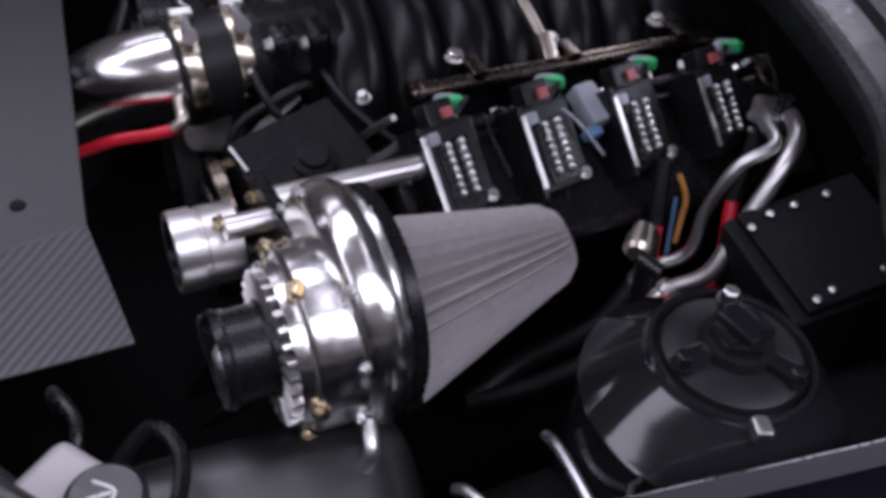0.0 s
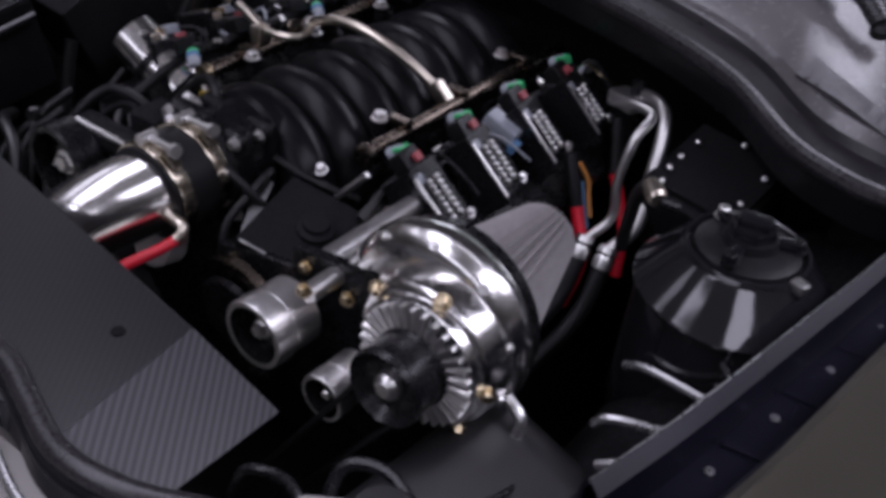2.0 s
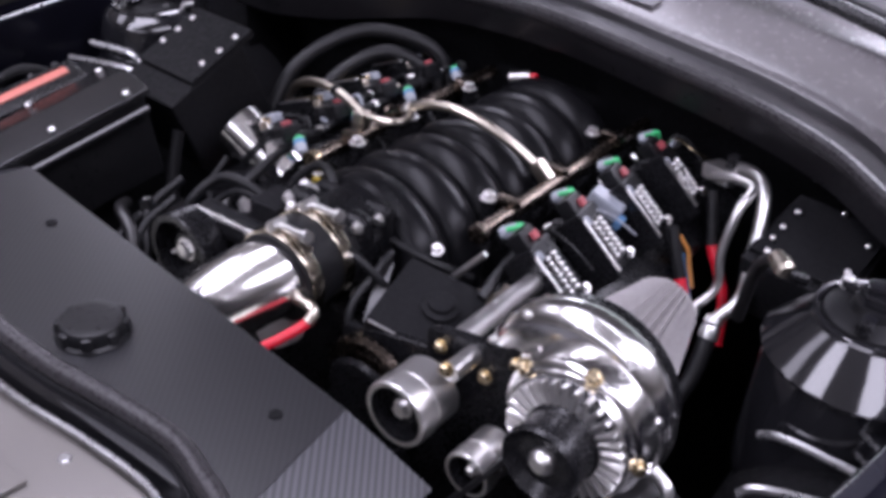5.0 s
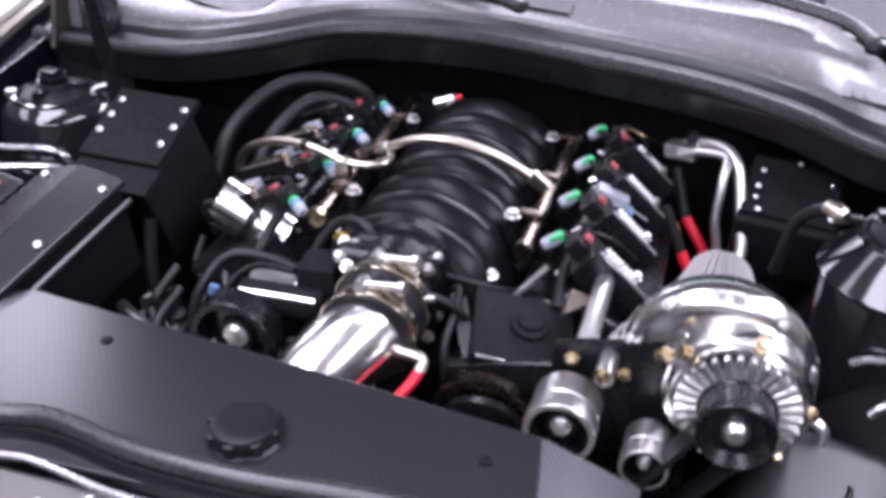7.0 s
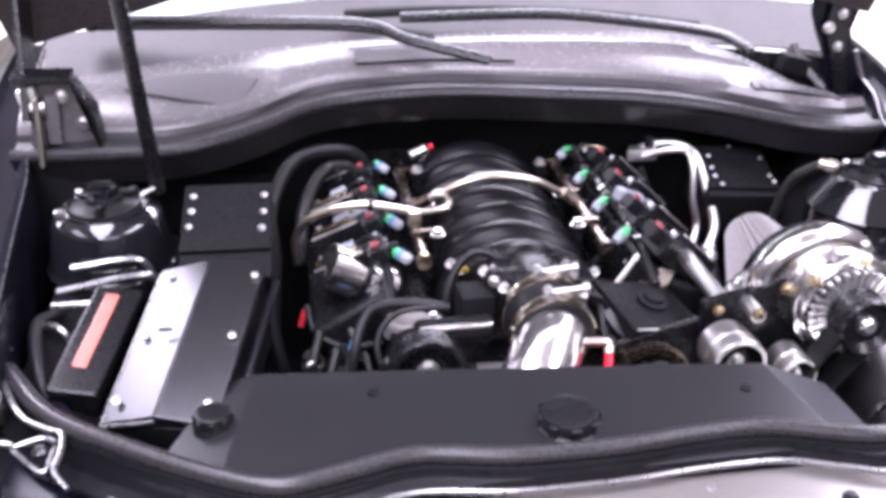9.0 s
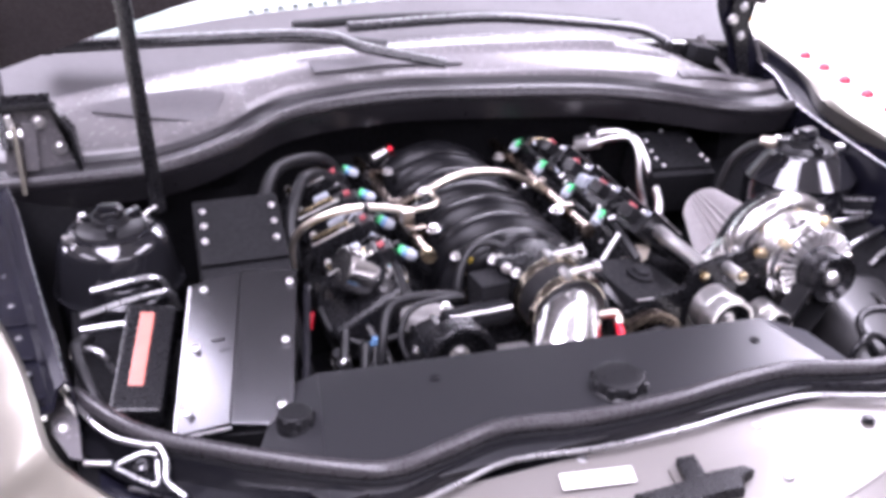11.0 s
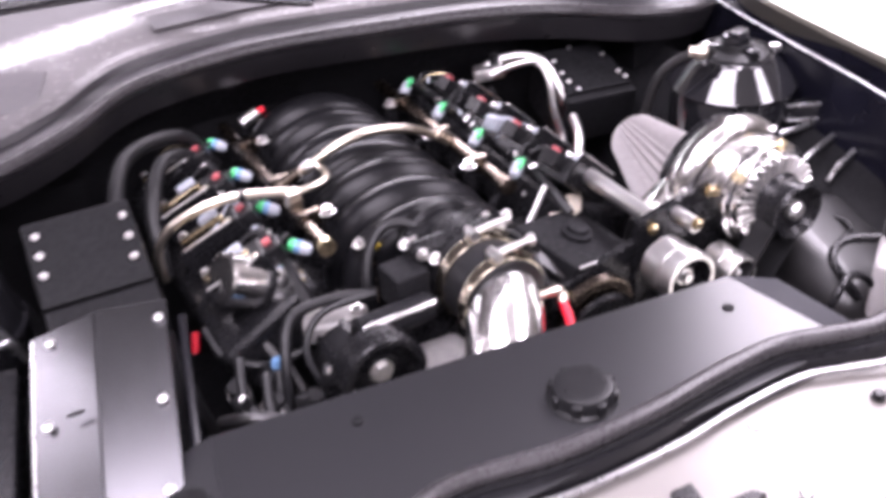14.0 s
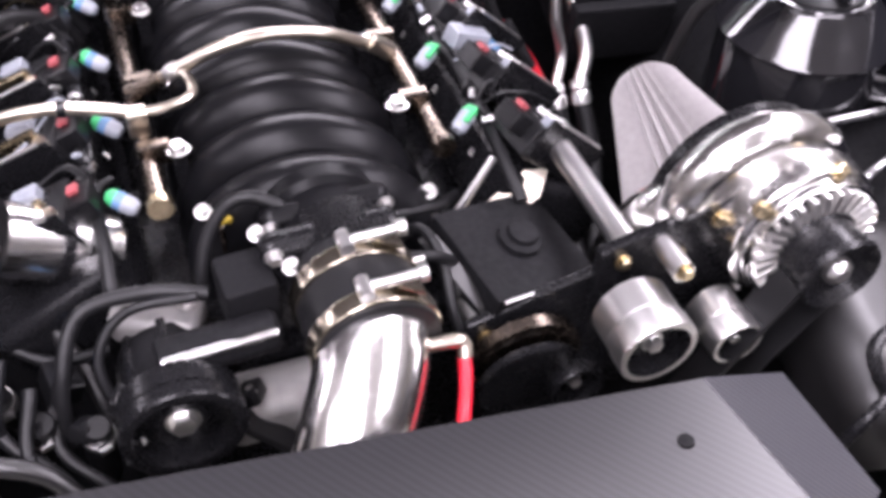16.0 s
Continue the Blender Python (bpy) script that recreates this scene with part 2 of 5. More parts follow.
# ---------------------------------------------------------------- hall
solid("floor", box((0, 0, -0.05), (16, 16, 0.1), bev=0), M_FLOOR, kind="structure", label="cream hall floor under the parked car", category="floor")
solid("ceiling", box((0, 0, 3.5), (16, 16, 0.1), bev=0), M_CEIL, kind="structure", label="grey flat hall ceiling", category="ceiling")
for nm, c, s in [("wall_north", (0, 8, 1.725), (16, 0.1, 3.44)), ("wall_south", (0, -8, 1.725), (16, 0.1, 3.44)), ("wall_east", (8, 0, 1.725), (0.1, 15.8, 3.44)), ("wall_west", (-8, 0, 1.725), (0.1, 15.8, 3.44))]:
    solid(nm, box(c, s, bev=0), M_HALL, kind="structure", label="plain grey exhibition hall wall", category="wall")
for i in range(5):
    bm = lathe([(0, 0.034), (0.014, 0.033), (0.028, 0.025), (0.036, 0.011), (0.037, 0.003)], (3.17 - 0.05 * i, 3.17 - 0.225 * i, 0.001), (0, 0, 1), 14)
    solid("floor_marker", bm, M_RED, "small domed red marker on the cream floor", "floor marker", "row of red floor markers")
solid("floor_tape", box((3.35, 2.95, 0.001), (0.04, 2.6, 0.002), (0, 0, -3), 0), M_ORANGE, "thin orange tape line on the cream floor", "tape line")

# ---------------------------------------------------------------- car body round the bay
REAR = [(0.80, 0.95, 0.99), (0.775, 0.62, 0.98), (0.735, 0.36, 0.965)]
LIPS = {1: REAR + [(0.674, 0.20, 0.955), (0.639, 0.0, 0.95), (0.607, -0.20, 0.947), (0.582, -0.31, 0.94)], -1: REAR + [(0.70, 0.20, 0.955), (0.675, 0.0, 0.95), (0.649, -0.20, 0.945), (0.637, -0.285, 0.938)]}
TURN_IN = {1: [(0.575, -0.40, 0.93), (0.535, -0.468, 0.915)], -1: [(0.617, -0.385, 0.93), (0.56, -0.462, 0.915)]}


def shift(pts, dx, dy, dz):
    return [(x + dx, y + dy, z + dz) for x, y, z in pts]


def fender(side):
    lip = LIPS[side]
    w = 0.0
    fall = 0.045 if side > 0 else 0.012
    rows = [shift(lip, -0.005, 0, -0.25), shift(lip, 0.0, 0, -0.006), shift(lip, 0.004, 0, 0.0), shift(lip, 0.012, -0.003, -0.006),
            shift(lip, 0.02, -0.006, -0.03), shift(lip, 0.058 + w, -0.02, -0.03), shift(lip, 0.062 + w, -0.022, -0.005)]
    long = lip + TURN_IN[side]
    skin = [shift(long, 0.066 + w, -0.024, -0.022), shift(long, 0.065, -0.024, 0.004), shift(long, 0.072, -0.028, 0.010), shift(long, 0.13, -0.06, -0.005 - fall),
            shift(long, 0.2, -0.1, -0.06 - fall * 1.4), shift(long, 0.23, -0.13, -0.16 - fall), shift(long, 0.24, -0.14, -0.45), shift(long, 0.21, -0.14, -0.70)]
    if side > 0:
        skin = [[(x - 0.014 * min(1, max(0, (y + 0.25) / 0.4)) * min(1, max(0, (0.62 - y) / 0.5)), y, z) for x, y, z in r] for r in skin]
    else:
        skin = [[(x - 0.032 * min(1, max(0, (-0.02 - y) / 0.25)), y, z) for x, y, z in r] for r in skin]
    if side < 0:
        rows, skin = [mirror_x(r) for r in rows], [mirror_x(r) for r in skin]
    th = thing("fender", (side * 0.8, -0.1, 0.5), "champagne metallic front fender with gloss black inner gutter", "fender", "pair of front fenders")
    gut = part("gutter", loft(rows, 0.003), M_GUTTER, th, "gloss black inner gutter")
    part("skin", loft(skin, 0.003), M_PAINT, th)
    # Pale metal bead stands in for the glint on the gloss black lip.
    edge = shift(lip, 0.003, 0, 0.002)
    part("lip_glint", sweep(edge if side > 0 else mirror_x(edge), 0.0019, 8, 6), M_BRAKE, gut, "bright strip for the glint on the gutter's edge")
    for k in range(6):
        y, z = 0.20 - 0.085 * k, 0.923
        x = np.interp(y, [c[1] for c in lip[::-1]], [c[0] for c in lip[::-1]]) + 0.038
        part("bolt", bolt((side * x, y, z - 0.002), (0, 0, 1), 0.003, 0.002), M_BRAKE, gut)
        part("rib", box((side * x, y - 0.05, z - 0.001), (0.04, 0.006, 0.004), (0, 0, side * 10), 0.001), M_GUTTER, gut)
    return th


fender(1)
fender(-1)

# nose panel in front of the seal
xs = [-0.60, -0.45, -0.3, -0.15, 0, 0.15, 0.3, 0.45, 0.60]
arch = lambda x: 0.07 * x * x
nose = thing("nose_panel", (0, -0.6, 0.6), "champagne metallic upper nose panel with bolts and label", "body panel")
part("panel", loft([[(x, y + arch(x), z - 0.1 * x * x) for x in xs] for y, z in [(-0.505, 0.80), (-0.512, 0.872), (-0.52, 0.878), (-0.66, 0.868), (-0.80, 0.84), (-0.90, 0.79), (-0.95, 0.68), (-0.95, 0.22)]], 0.003), M_NOSE, nose)
part("recess", plate([(-0.06, -0.655, 0.869), (0.07, -0.655, 0.869), (0.085, -0.57, 0.8755), (-0.05, -0.57, 0.8755)], (0, 0, 0.003), 0.001), M_NOSE, nose)
part("label", plate([(-0.168, -0.562, 0.8765), (-0.09, -0.575, 0.876), (-0.085, -0.553, 0.8775), (-0.163, -0.54, 0.878)], (0, 0, 0.001), 0), M_WHITE, nose, "plain white paper label")
for bx, by in [(-0.127, -0.523), (0.085, -0.536), (0.215, -0.566), (-0.28, -0.56), (0.33, -0.55), (0.065, -0.621)]:
    part("bolt", bolt((bx, by, 0.872), (0, 0, 1), 0.006), M_SATIN if bx > 0.2 else M_BRAKE, nose)
part("slot", box((-0.235, -0.60, 0.868), (0.014, 0.03, 0.003), (0, 0, -15), 0.001), M_WHITE, nose)
wide = [0.62 * k / 12 for k in range(-12, 13)]
sweep_back = lambda x: 1.3 * x * x / (1 + 3 * x * x)
part("bumper_skin", loft([[(x, y + sweep_back(x) * f, z - 0.1 * x * x) for x in wide] for y, z, f in [(-0.680, 0.866, 1), (-0.682, 0.8815, 1), (-0.687, 0.884, 1), (-0.73, 0.869, 0.97), (-0.80, 0.836, 0.9), (-0.89, 0.77, 0.8)]], 0.003), M_NOSE, nose)
# Flat dark plate on the skin paints the shade inside the bumper's gap.
part("notch_shade", plate([(-0.097, -0.694, 0.8855), (-0.034, -0.702, 0.883), (0.034, -0.70, 0.883), (0.029, -0.745, 0.866), (-0.115, -0.745, 0.866)], (0, 0, 0.002), 0), M_SATIN, nose, "dark plate painting the shade in the centre notch")
part("rest_pad", lathe([(0, 0.014), (0.006, 0.014), (0.010, 0.010), (0.012, 0.0)], (-0.133, -0.611, 0.870), (0, 0, 1), 20), M_NOSE, nose)
latch = thing("hood_latch", (-0.04, -0.62, 0.87), "black stamped steel hood latch bolted to the nose panel", "hood latch")
part("plate", plate([(-0.092, -0.606, 0.874), (-0.028, -0.62, 0.874), (-0.033, -0.656, 0.871), (-0.097, -0.656, 0.871)], (0, 0, 0.010), 0.002), M_SATIN, latch)
part("base_bar", plate([(-0.111, -0.603, 0.876), (-0.063, -0.604, 0.876), (-0.02, -0.599, 0.877), (0.019, -0.602, 0.877), (0.028, -0.612, 0.876), (0.006, -0.614, 0.876), (0.003, -0.632, 0.874), (-0.026, -0.626, 0.875), (-0.062, -0.632, 0.874), (-0.097, -0.614, 0.875)], (0, 0, 0.013), 0.002), M_SATIN, latch)
part("striker", plate([(-0.04, -0.566, 0.878), (-0.017, -0.567, 0.878), (-0.023, -0.603, 0.876), (-0.048, -0.604, 0.876)], (0, 0, 0.010), 0.002), M_SATIN, latch)
part("rivet", lathe([(0, 0.007), (0.003, 0.007), (0.004, 0.004)], (-0.073, -0.645, 0.8815), (0, 0, 1), 16), M_CAST, latch)
part("lever", sweep([(-0.066, -0.642, 0.884), (-0.05, -0.636, 0.888), (-0.036, -0.640, 0.886)], 0.0025, 8, 4), M_SATIN, latch)

for side in (-1, 1):
    well = [(side * 0.72, -0.20, 0.85), (side * 0.585, -0.25, 0.85), (side * 0.50, -0.38, 0.85), (side * 0.33, -0.485, 0.852), (side * 0.30, -0.535, 0.855), (side * 0.62, -0.515, 0.85), (side * 0.70, -0.40, 0.85)]
    solid("corner_well", plate(well, (0, 0, -0.006), 0.001), M_GUTTER, "blue-black well between the seal and the nose", "body channel", kind="structure")

# slam panel under the seal: a black channel
chan = [(-0.637, -0.251), (-0.575, -0.345), (-0.494, -0.41), (-0.391, -0.475), (-0.33, -0.498), (-0.265, -0.486), (-0.197, -0.472), (-0.10, -0.488), (0.0, -0.49), (0.08, -0.483), (0.158, -0.481), (0.21, -0.495), (0.27, -0.511), (0.33, -0.503), (0.387, -0.477), (0.46, -0.44), (0.54, -0.37), (0.585, -0.30)]
solid("slam_channel", loft([[(x, y + 0.012, 0.74) for x, y in chan], [(x, y + 0.008, 0.888) for x, y in chan], [(x, y - 0.012, 0.888) for x, y in chan], [(x, y - 0.018, 0.862) for x, y in chan], [(x * 1.02, y - 0.042, 0.866) for x, y in chan]], 0.003), M_GLOSS, "gloss black channel carrying the rubber seal", "body channel", kind="structure")
fs = thing("front_seal", (0, -0.49, 0.89), "black rubber bulb seal running along the nose", "weather seal")
part("bulb", sweep([(x, y + 0.002, 0.899) for x, y in chan], 0.0098, 14, 8), M_SEAL, fs)
part("grip_strip", sweep([(x, y - 0.006, 0.8885) for x, y in chan], 0.0045, 8, 8), M_DARK, fs)
solid("nose_trim", sweep([(x * 1.025, y - 0.034, 0.886 - 0.1 * x * x) for x, y in chan[1:-1]], 0.0034, 10, 8), M_BRAKE, "thin bright edge along the nose channel", "trim strip")

# cowl, firewall, bay floor
cf = [(-0.74, 0.27, 0.955), (-0.60, 0.245, 0.96), (-0.48, 0.235, 0.965), (-0.37, 0.275, 0.975), (-0.25, 0.36, 0.985), (-0.06, 0.375, 0.99), (0.14, 0.345, 0.985), (0.30, 0.31, 0.98), (0.42, 0.27, 0.97), (0.52, 0.19, 0.965), (0.60, 0.166, 0.961), (0.655, 0.178, 0.957)]
cowl = thing("cowl_panel", (0, 0.4, 0.95), "grey plastic cowl panel below the windscreen with vents", "cowl panel", kind="structure")


def cowl_rear(x):
    """Rear edge of the cowl: follows the windscreen foot, then cuts forward past the hinge pocket."""
    if x < 0.42:
        return 0.585 - 0.22 * x * x, 1.045 - 0.05 * x * x
    return float(np.interp(x, [0.42, 0.52, 0.62, 0.70], [0.546, 0.45, 0.315, 0.285])), float(np.interp(x, [0.42, 0.52, 0.62, 0.70], [1.036, 1.012, 0.972, 0.953]))


def cowl_bulge(x):
    return 0.018 * min(1, max(0.2, 1 - (x - 0.42) / 0.2))


rear = [(x,) + cowl_rear(x) for x, y, z in cf]
mid = [(x, y + 0.055, z + 0.022) for x, y, z in cf]
part("lip", loft([[(x, y + 0.02, z - 0.05) for x, y, z in cf], [(x, y, z - 0.012) for x, y, z in cf], cf, [(x, y + 0.01, z + 0.006) for x, y, z in cf], [(x, y + 0.05, z + 0.012) for x, y, z in cf], mid], 0.003), M_COWLD, cowl, "dark rubbery front lip")
part("top", loft([mid, [(m[0], m[1] + 0.012, m[2] + 0.012) for m in mid], [(m[0], 0.5 * (m[1] + r[1]), 0.5 * (m[2] + r[2]) + cowl_bulge(m[0])) for m, r in zip(mid, rear)], rear], 0.003), M_COWL, cowl)


def cowl_z(x, y):
    """Height of the cowl's top skin."""
    my, mz = np.interp(x, [c[0] for c in mid], [c[1] for c in mid]), np.interp(x, [c[0] for c in mid], [c[2] for c in mid])
    ry, rz = cowl_rear(x)
    f = np.interp(y, [my, my + 0.012, 0.5 * (my + ry), ry], [0, 1, 2, 3])
    return float(np.interp(f, [0, 1, 2, 3], [mz, mz + 0.012, 0.5 * (mz + rz) + cowl_bulge(x), rz]))


def on_cowl(pts, lift=0.004):
    return [(x, y, cowl_z(x, y) + lift) for x, y in pts]


# The first plate paints the shade of the left recess as darker grey.
for pts in ([(-0.577, 0.388), (-0.48, 0.345), (-0.392, 0.325), (-0.358, 0.400), (-0.42, 0.420), (-0.488, 0.424), (-0.577, 0.410)], [(-0.19, 0.45), (-0.05, 0.452), (0.09, 0.43), (0.095, 0.455), (-0.05, 0.482), (-0.19, 0.485)]):
    part("dark_plate", plate(on_cowl(pts, 0.003), (0, 0, 0.003), 0.0008), M_INSET, cowl, "flat darker grey plate on the cowl")
vt = part("vent", plate(on_cowl([(0.478, 0.285), (0.535, 0.255), (0.607, 0.228), (0.610, 0.262), (0.545, 0.290), (0.482, 0.322)]), (0, 0, 0.004), 0.001), M_INSET, cowl, "dark slotted vent")
for k in range(8):
    x = 0.492 + 0.0145 * k
    ys = 0.300 - 0.45 * (x - 0.48)
    part("slat", box((x, ys, cowl_z(x, ys) + 0.0055), (0.005, 0.034, 0.002), (8, 0, 0), 0.001), M_INSET, vt)
cs = thing("cowl_seal", (0, 0.37, 0.98), "soft rubber seal along the cowl lip", "weather seal")
part("bulb", sweep([(x, y + 0.004, z + 0.004) for x, y, z in cf], 0.011, 10, 6), M_SEAL, cs)
part("grip_strip", sweep([(x, y + 0.012, z - 0.006) for x, y, z in cf], 0.007, 8, 6), M_RUBBER, cs)
solid("firewall", loft([[(x, y + 0.03, 0.96) for x, y, z in cf], [(x * 0.98, max(y, 0.3) + 0.1, 0.86) for x, y, z in cf], [(x * 0.98, 0.46, 0.35) for x, y, z in cf]], 0.004), M_DARK, "black painted firewall behind the engine", "firewall", kind="structure")
pocket = [(x, 0.57 - 0.22 * x * x, 1.022 - 0.05 * x * x) for x in (0.40, 0.50, 0.60, 0.70, 0.78)]
solid("hinge_pocket", loft([pocket, [(x, y - 0.01, 0.935) for x, y, z in pocket], [(x, 0.29, 0.925) for x, y, z in pocket]], 0.004), M_SATIN, "black sheet metal pocket under the hood hinge", "body panel", kind="structure")
solid("bay_floor", box((0, 0, 0.42), (1.5, 1.25, 0.02), bev=0.004), M_DARK, "black undertray below the engine", "undertray", kind="structure")

solid("underbody", box((0, 0.45, 0.21), (1.2, 2.3, 0.42), bev=0.03), M_DARK, "plain dark underbody below the engine bay", "underbody", kind="structure")

# windscreen, wipers
screen = thing("windscreen", (0, 0.6, 1.0), "raked windscreen glass with dark dotted lower band", "windscreen")
gl = [[(x, 0.58 - 0.22 * x * x + 0.9 * s, 1.03 - 0.05 * x * x + 0.62 * s) for x in (-0.72, -0.5, -0.25, 0, 0.25, 0.5, 0.72)] for s in (0, 0.35, 0.75, 1.0)]
part("glass", loft(gl, 0.005), M_GLASS, screen)
part("foot_band", loft([[(x, y + 0.9 * f - 0.012, z + 0.62 * f + 0.012) for x, y, z in gl[0]] for f in (-0.012, 0.02, 0.06, 0.10)], 0.004), M_INSET, screen, "grey lower windscreen band")
# Added white sheet stands in for the ceiling's reflection on the glass.
solid("glare_backing", loft([[(x * 0.98, y + 0.14, z - 0.06) for x, y, z in r] for r in gl], 0.004), M_WHITE, "white sheet behind the windscreen, added for its pale reflection", "dashboard", kind="structure")
for k in range(18):
    x = -0.26 + 0.03 * k
    part("dot", box((x, 0.684 - 0.22 * x * x, 1.1035 - 0.05 * x * x), (0.014, 0.006, 0.003), (35, 0, 0), 0.001), M_DARK, screen)


def wiper(pts_arm, pts_blade, label):
    th = thing("wiper", pts_arm[0], label, "wiper", "pair of wipers")
    part("arm", sweep(pts_arm, 0.016, 10, 6, squash=0.6), M_SATIN, th)
    part("blade", sweep(pts_blade, 0.010, 8, 6), M_RUBBER, th)
    part("pivot_cap", lathe([(0, 0.012), (0.010, 0.013), (0.016, 0.008)], (pts_arm[0][0], pts_arm[0][1], pts_arm[0][2] - 0.012), (0, -0.3, 1), 20), M_PLASTIC, th)


wiper([(-0.632, 0.50, 1.112), (-0.44, 0.495, 1.105), (-0.18, 0.466, 1.098), (-0.10, 0.42, 1.078), (0.034, 0.365, 1.051)], [(-0.63, 0.52, 1.10), (-0.45, 0.515, 1.095), (-0.2, 0.50, 1.085), (-0.05, 0.45, 1.07)], "black wiper arm and blade lying across the cowl")
wiper([(0.52, 0.42, 1.035), (0.465, 0.452, 1.056), (0.3, 0.5, 1.075), (0.15, 0.53, 1.085), (-0.10, 0.545, 1.085)], [(0.45, 0.49, 1.062), (0.25, 0.535, 1.08), (0.0, 0.565, 1.09), (-0.2, 0.57, 1.09)], "black wiper arm and blade parked on the windscreen base")

# hood, struts, hinges
hx = [-0.74, -0.6, -0.4, -0.15, 0.15, 0.4, 0.6, 0.74]
hood = thing("hood", (0, 0.42, 1.3), "open champagne hood with brown-grey underside liner", "hood")
hr = [[(x * (1 + 0.3 * min(d, 0.8)), 0.42 - d * 0.27, 1.225 + d * 0.98 - 0.27 * max(0, abs(x) - 0.25)) for x in hx] for d in (0, 0.3, 0.7, 1.1)]
part("skin", loft([[(x, y + 0.02, z + 0.03) for x, y, z in r] for r in hr], 0.003), M_PAINT, hood)
part("liner", loft(hr, 0.008), M_BROWN, hood, "brown-grey fibre liner")
h = part("hinge", plate([(-0.685, 0.24, 0.95), (-0.685, 0.40, 0.96), (-0.685, 0.42, 1.04), (-0.685, 0.27, 1.05)], (-0.008, 0, 0), 0.002), M_PAINT, hood, "folded steel hinge")
part("upper_arm", plate([(-0.70, 0.26, 1.02), (-0.70, 0.33, 1.00), (-0.70, 0.46, 1.30), (-0.70, 0.38, 1.32)], (-0.01, 0, 0), 0.002), M_SATIN, h)
part("pivot", lathe([(0, 0.014), (0.03, 0.014)], (-0.68, 0.29, 1.03), (-1, 0, 0), 16), M_ALU, h)
h = part("hinge", plate([(0.692, 0.428, 0.925), (0.772, 0.428, 0.925), (0.738, 0.428, 1.008), (0.718, 0.428, 1.05), (0.732, 0.428, 1.10), (0.745, 0.428, 1.17), (0.635, 0.428, 1.17), (0.640, 0.428, 1.09), (0.655, 0.428, 1.052), (0.682, 0.428, 1.005)], (0, 0.008, 0), 0.002), M_GUTTER, hood, "dark folded steel hinge")
part("upper_arm", plate([(0.704, 0.416, 0.94), (0.730, 0.416, 0.935), (0.714, 0.416, 1.01), (0.706, 0.416, 1.06), (0.715, 0.416, 1.14), (0.672, 0.416, 1.14), (0.664, 0.416, 1.06), (0.688, 0.416, 1.0)], (0, 0.008, 0), 0.002), M_SATIN, h)
part("stay", sweep([(0.728, 0.412, 1.022), (0.742, 0.411, 0.985), (0.770, 0.412, 0.927)], 0.0042, 10, 5), M_COWL, h, "pale grey stay rod")
part("stay_foot", box((0.768, 0.41, 0.928), (0.024, 0.016, 0.008), (0, 0, 0), 0.002), M_DARK, h)
part("link", sweep([(0.637, 0.475, 1.022), (0.645, 0.462, 1.0), (0.655, 0.446, 0.98), (0.684, 0.425, 0.948)], 0.010, 10, 6, squash=0.6), M_COWL, h, "pale grey hinge link")
part("stop_block", box((0.628, 0.45, 0.99), (0.055, 0.035, 0.036), (0, 14, 0), 0.006), M_DARK, h)
part("pivot", lathe([(0, 0.011), (0.004, 0.011), (0.007, 0.006)], (0.668, 0.415, 1.066), (0, -1, 0), 16), M_ALU, h)
for pz in (1.03, 1.09):
    part("bolt", bolt((0.692, 0.416, pz), (0, -1, 0), 0.007, 0.006), M_BRAKE, h)
hp = part("hinge_plate", plate([(-0.715, 0.30, 0.965), (-0.605, 0.30, 0.965), (-0.607, 0.30, 1.03), (-0.63, 0.30, 1.07), (-0.70, 0.30, 1.075)], (0, 0.008, 0), 0.002), M_COWL, hood, "pale grey hinge plate")
part("flange", plate([(-0.606, 0.305, 0.967), (-0.606, 0.27, 0.965), (-0.612, 0.27, 1.03), (-0.635, 0.272, 1.072), (-0.635, 0.305, 1.075), (-0.608, 0.305, 1.03)], (0.006, 0, 0), 0.001), M_SATIN, hp, "dark folded edge")
part("top_flange", plate([(-0.72, 0.275, 1.072), (-0.632, 0.275, 1.07), (-0.632, 0.31, 1.075), (-0.72, 0.31, 1.078)], (0, 0, 0.012), 0.002), M_SATIN, hp, "dark folded edge")
part("channel", box((-0.672, 0.293, 1.01), (0.022, 0.012, 0.08), (0, 4, 0), 0.003), M_COWL, hp)
part("link", box((-0.70, 0.288, 1.04), (0.03, 0.014, 0.05), (0, -12, 0), 0.005), M_CAST, hp, "bright pivot link")
for px, pz in [(-0.68, 1.0), (-0.63, 1.0), (-0.655, 1.045)]:
    part("bolt", bolt((px, 0.299, pz), (0, -1, 0), 0.008, 0.008), M_ALU, hp)
for side in (-1, 1):
    solid("bulkhead", box((side * 0.655, 0.335, 0.79), (0.17, 0.13, 0.31), (0, 0, 0), 0.01), M_DARK, "black bulkhead corner beside the firewall", "bulkhead", kind="structure")
st = thing("gas_strut", (-0.503, 0.12, 0.97), "black gas strut holding the hood open", "gas strut")
part("cylinder", sweep([(-0.503, 0.12, 0.97), (-0.508, 0.10, 1.12), (-0.52, 0.04, 1.5)], 0.011, 12, 4), M_SATIN, st)
part("ball_stud", sweep([(-0.503, 0.112, 0.962), (-0.525, 0.10, 0.95), (-0.50, 0.10, 0.908), (-0.49, 0.10, 0.88)], 0.003, 8, 4), M_CAST, st, "bright mounting stud")
part("rod_end", lathe([(0, 0.012), (0.02, 0.012), (0.03, 0.008)], (-0.503, 0.12, 0.95), (0, 0, 1), 14), M_SATIN, st)

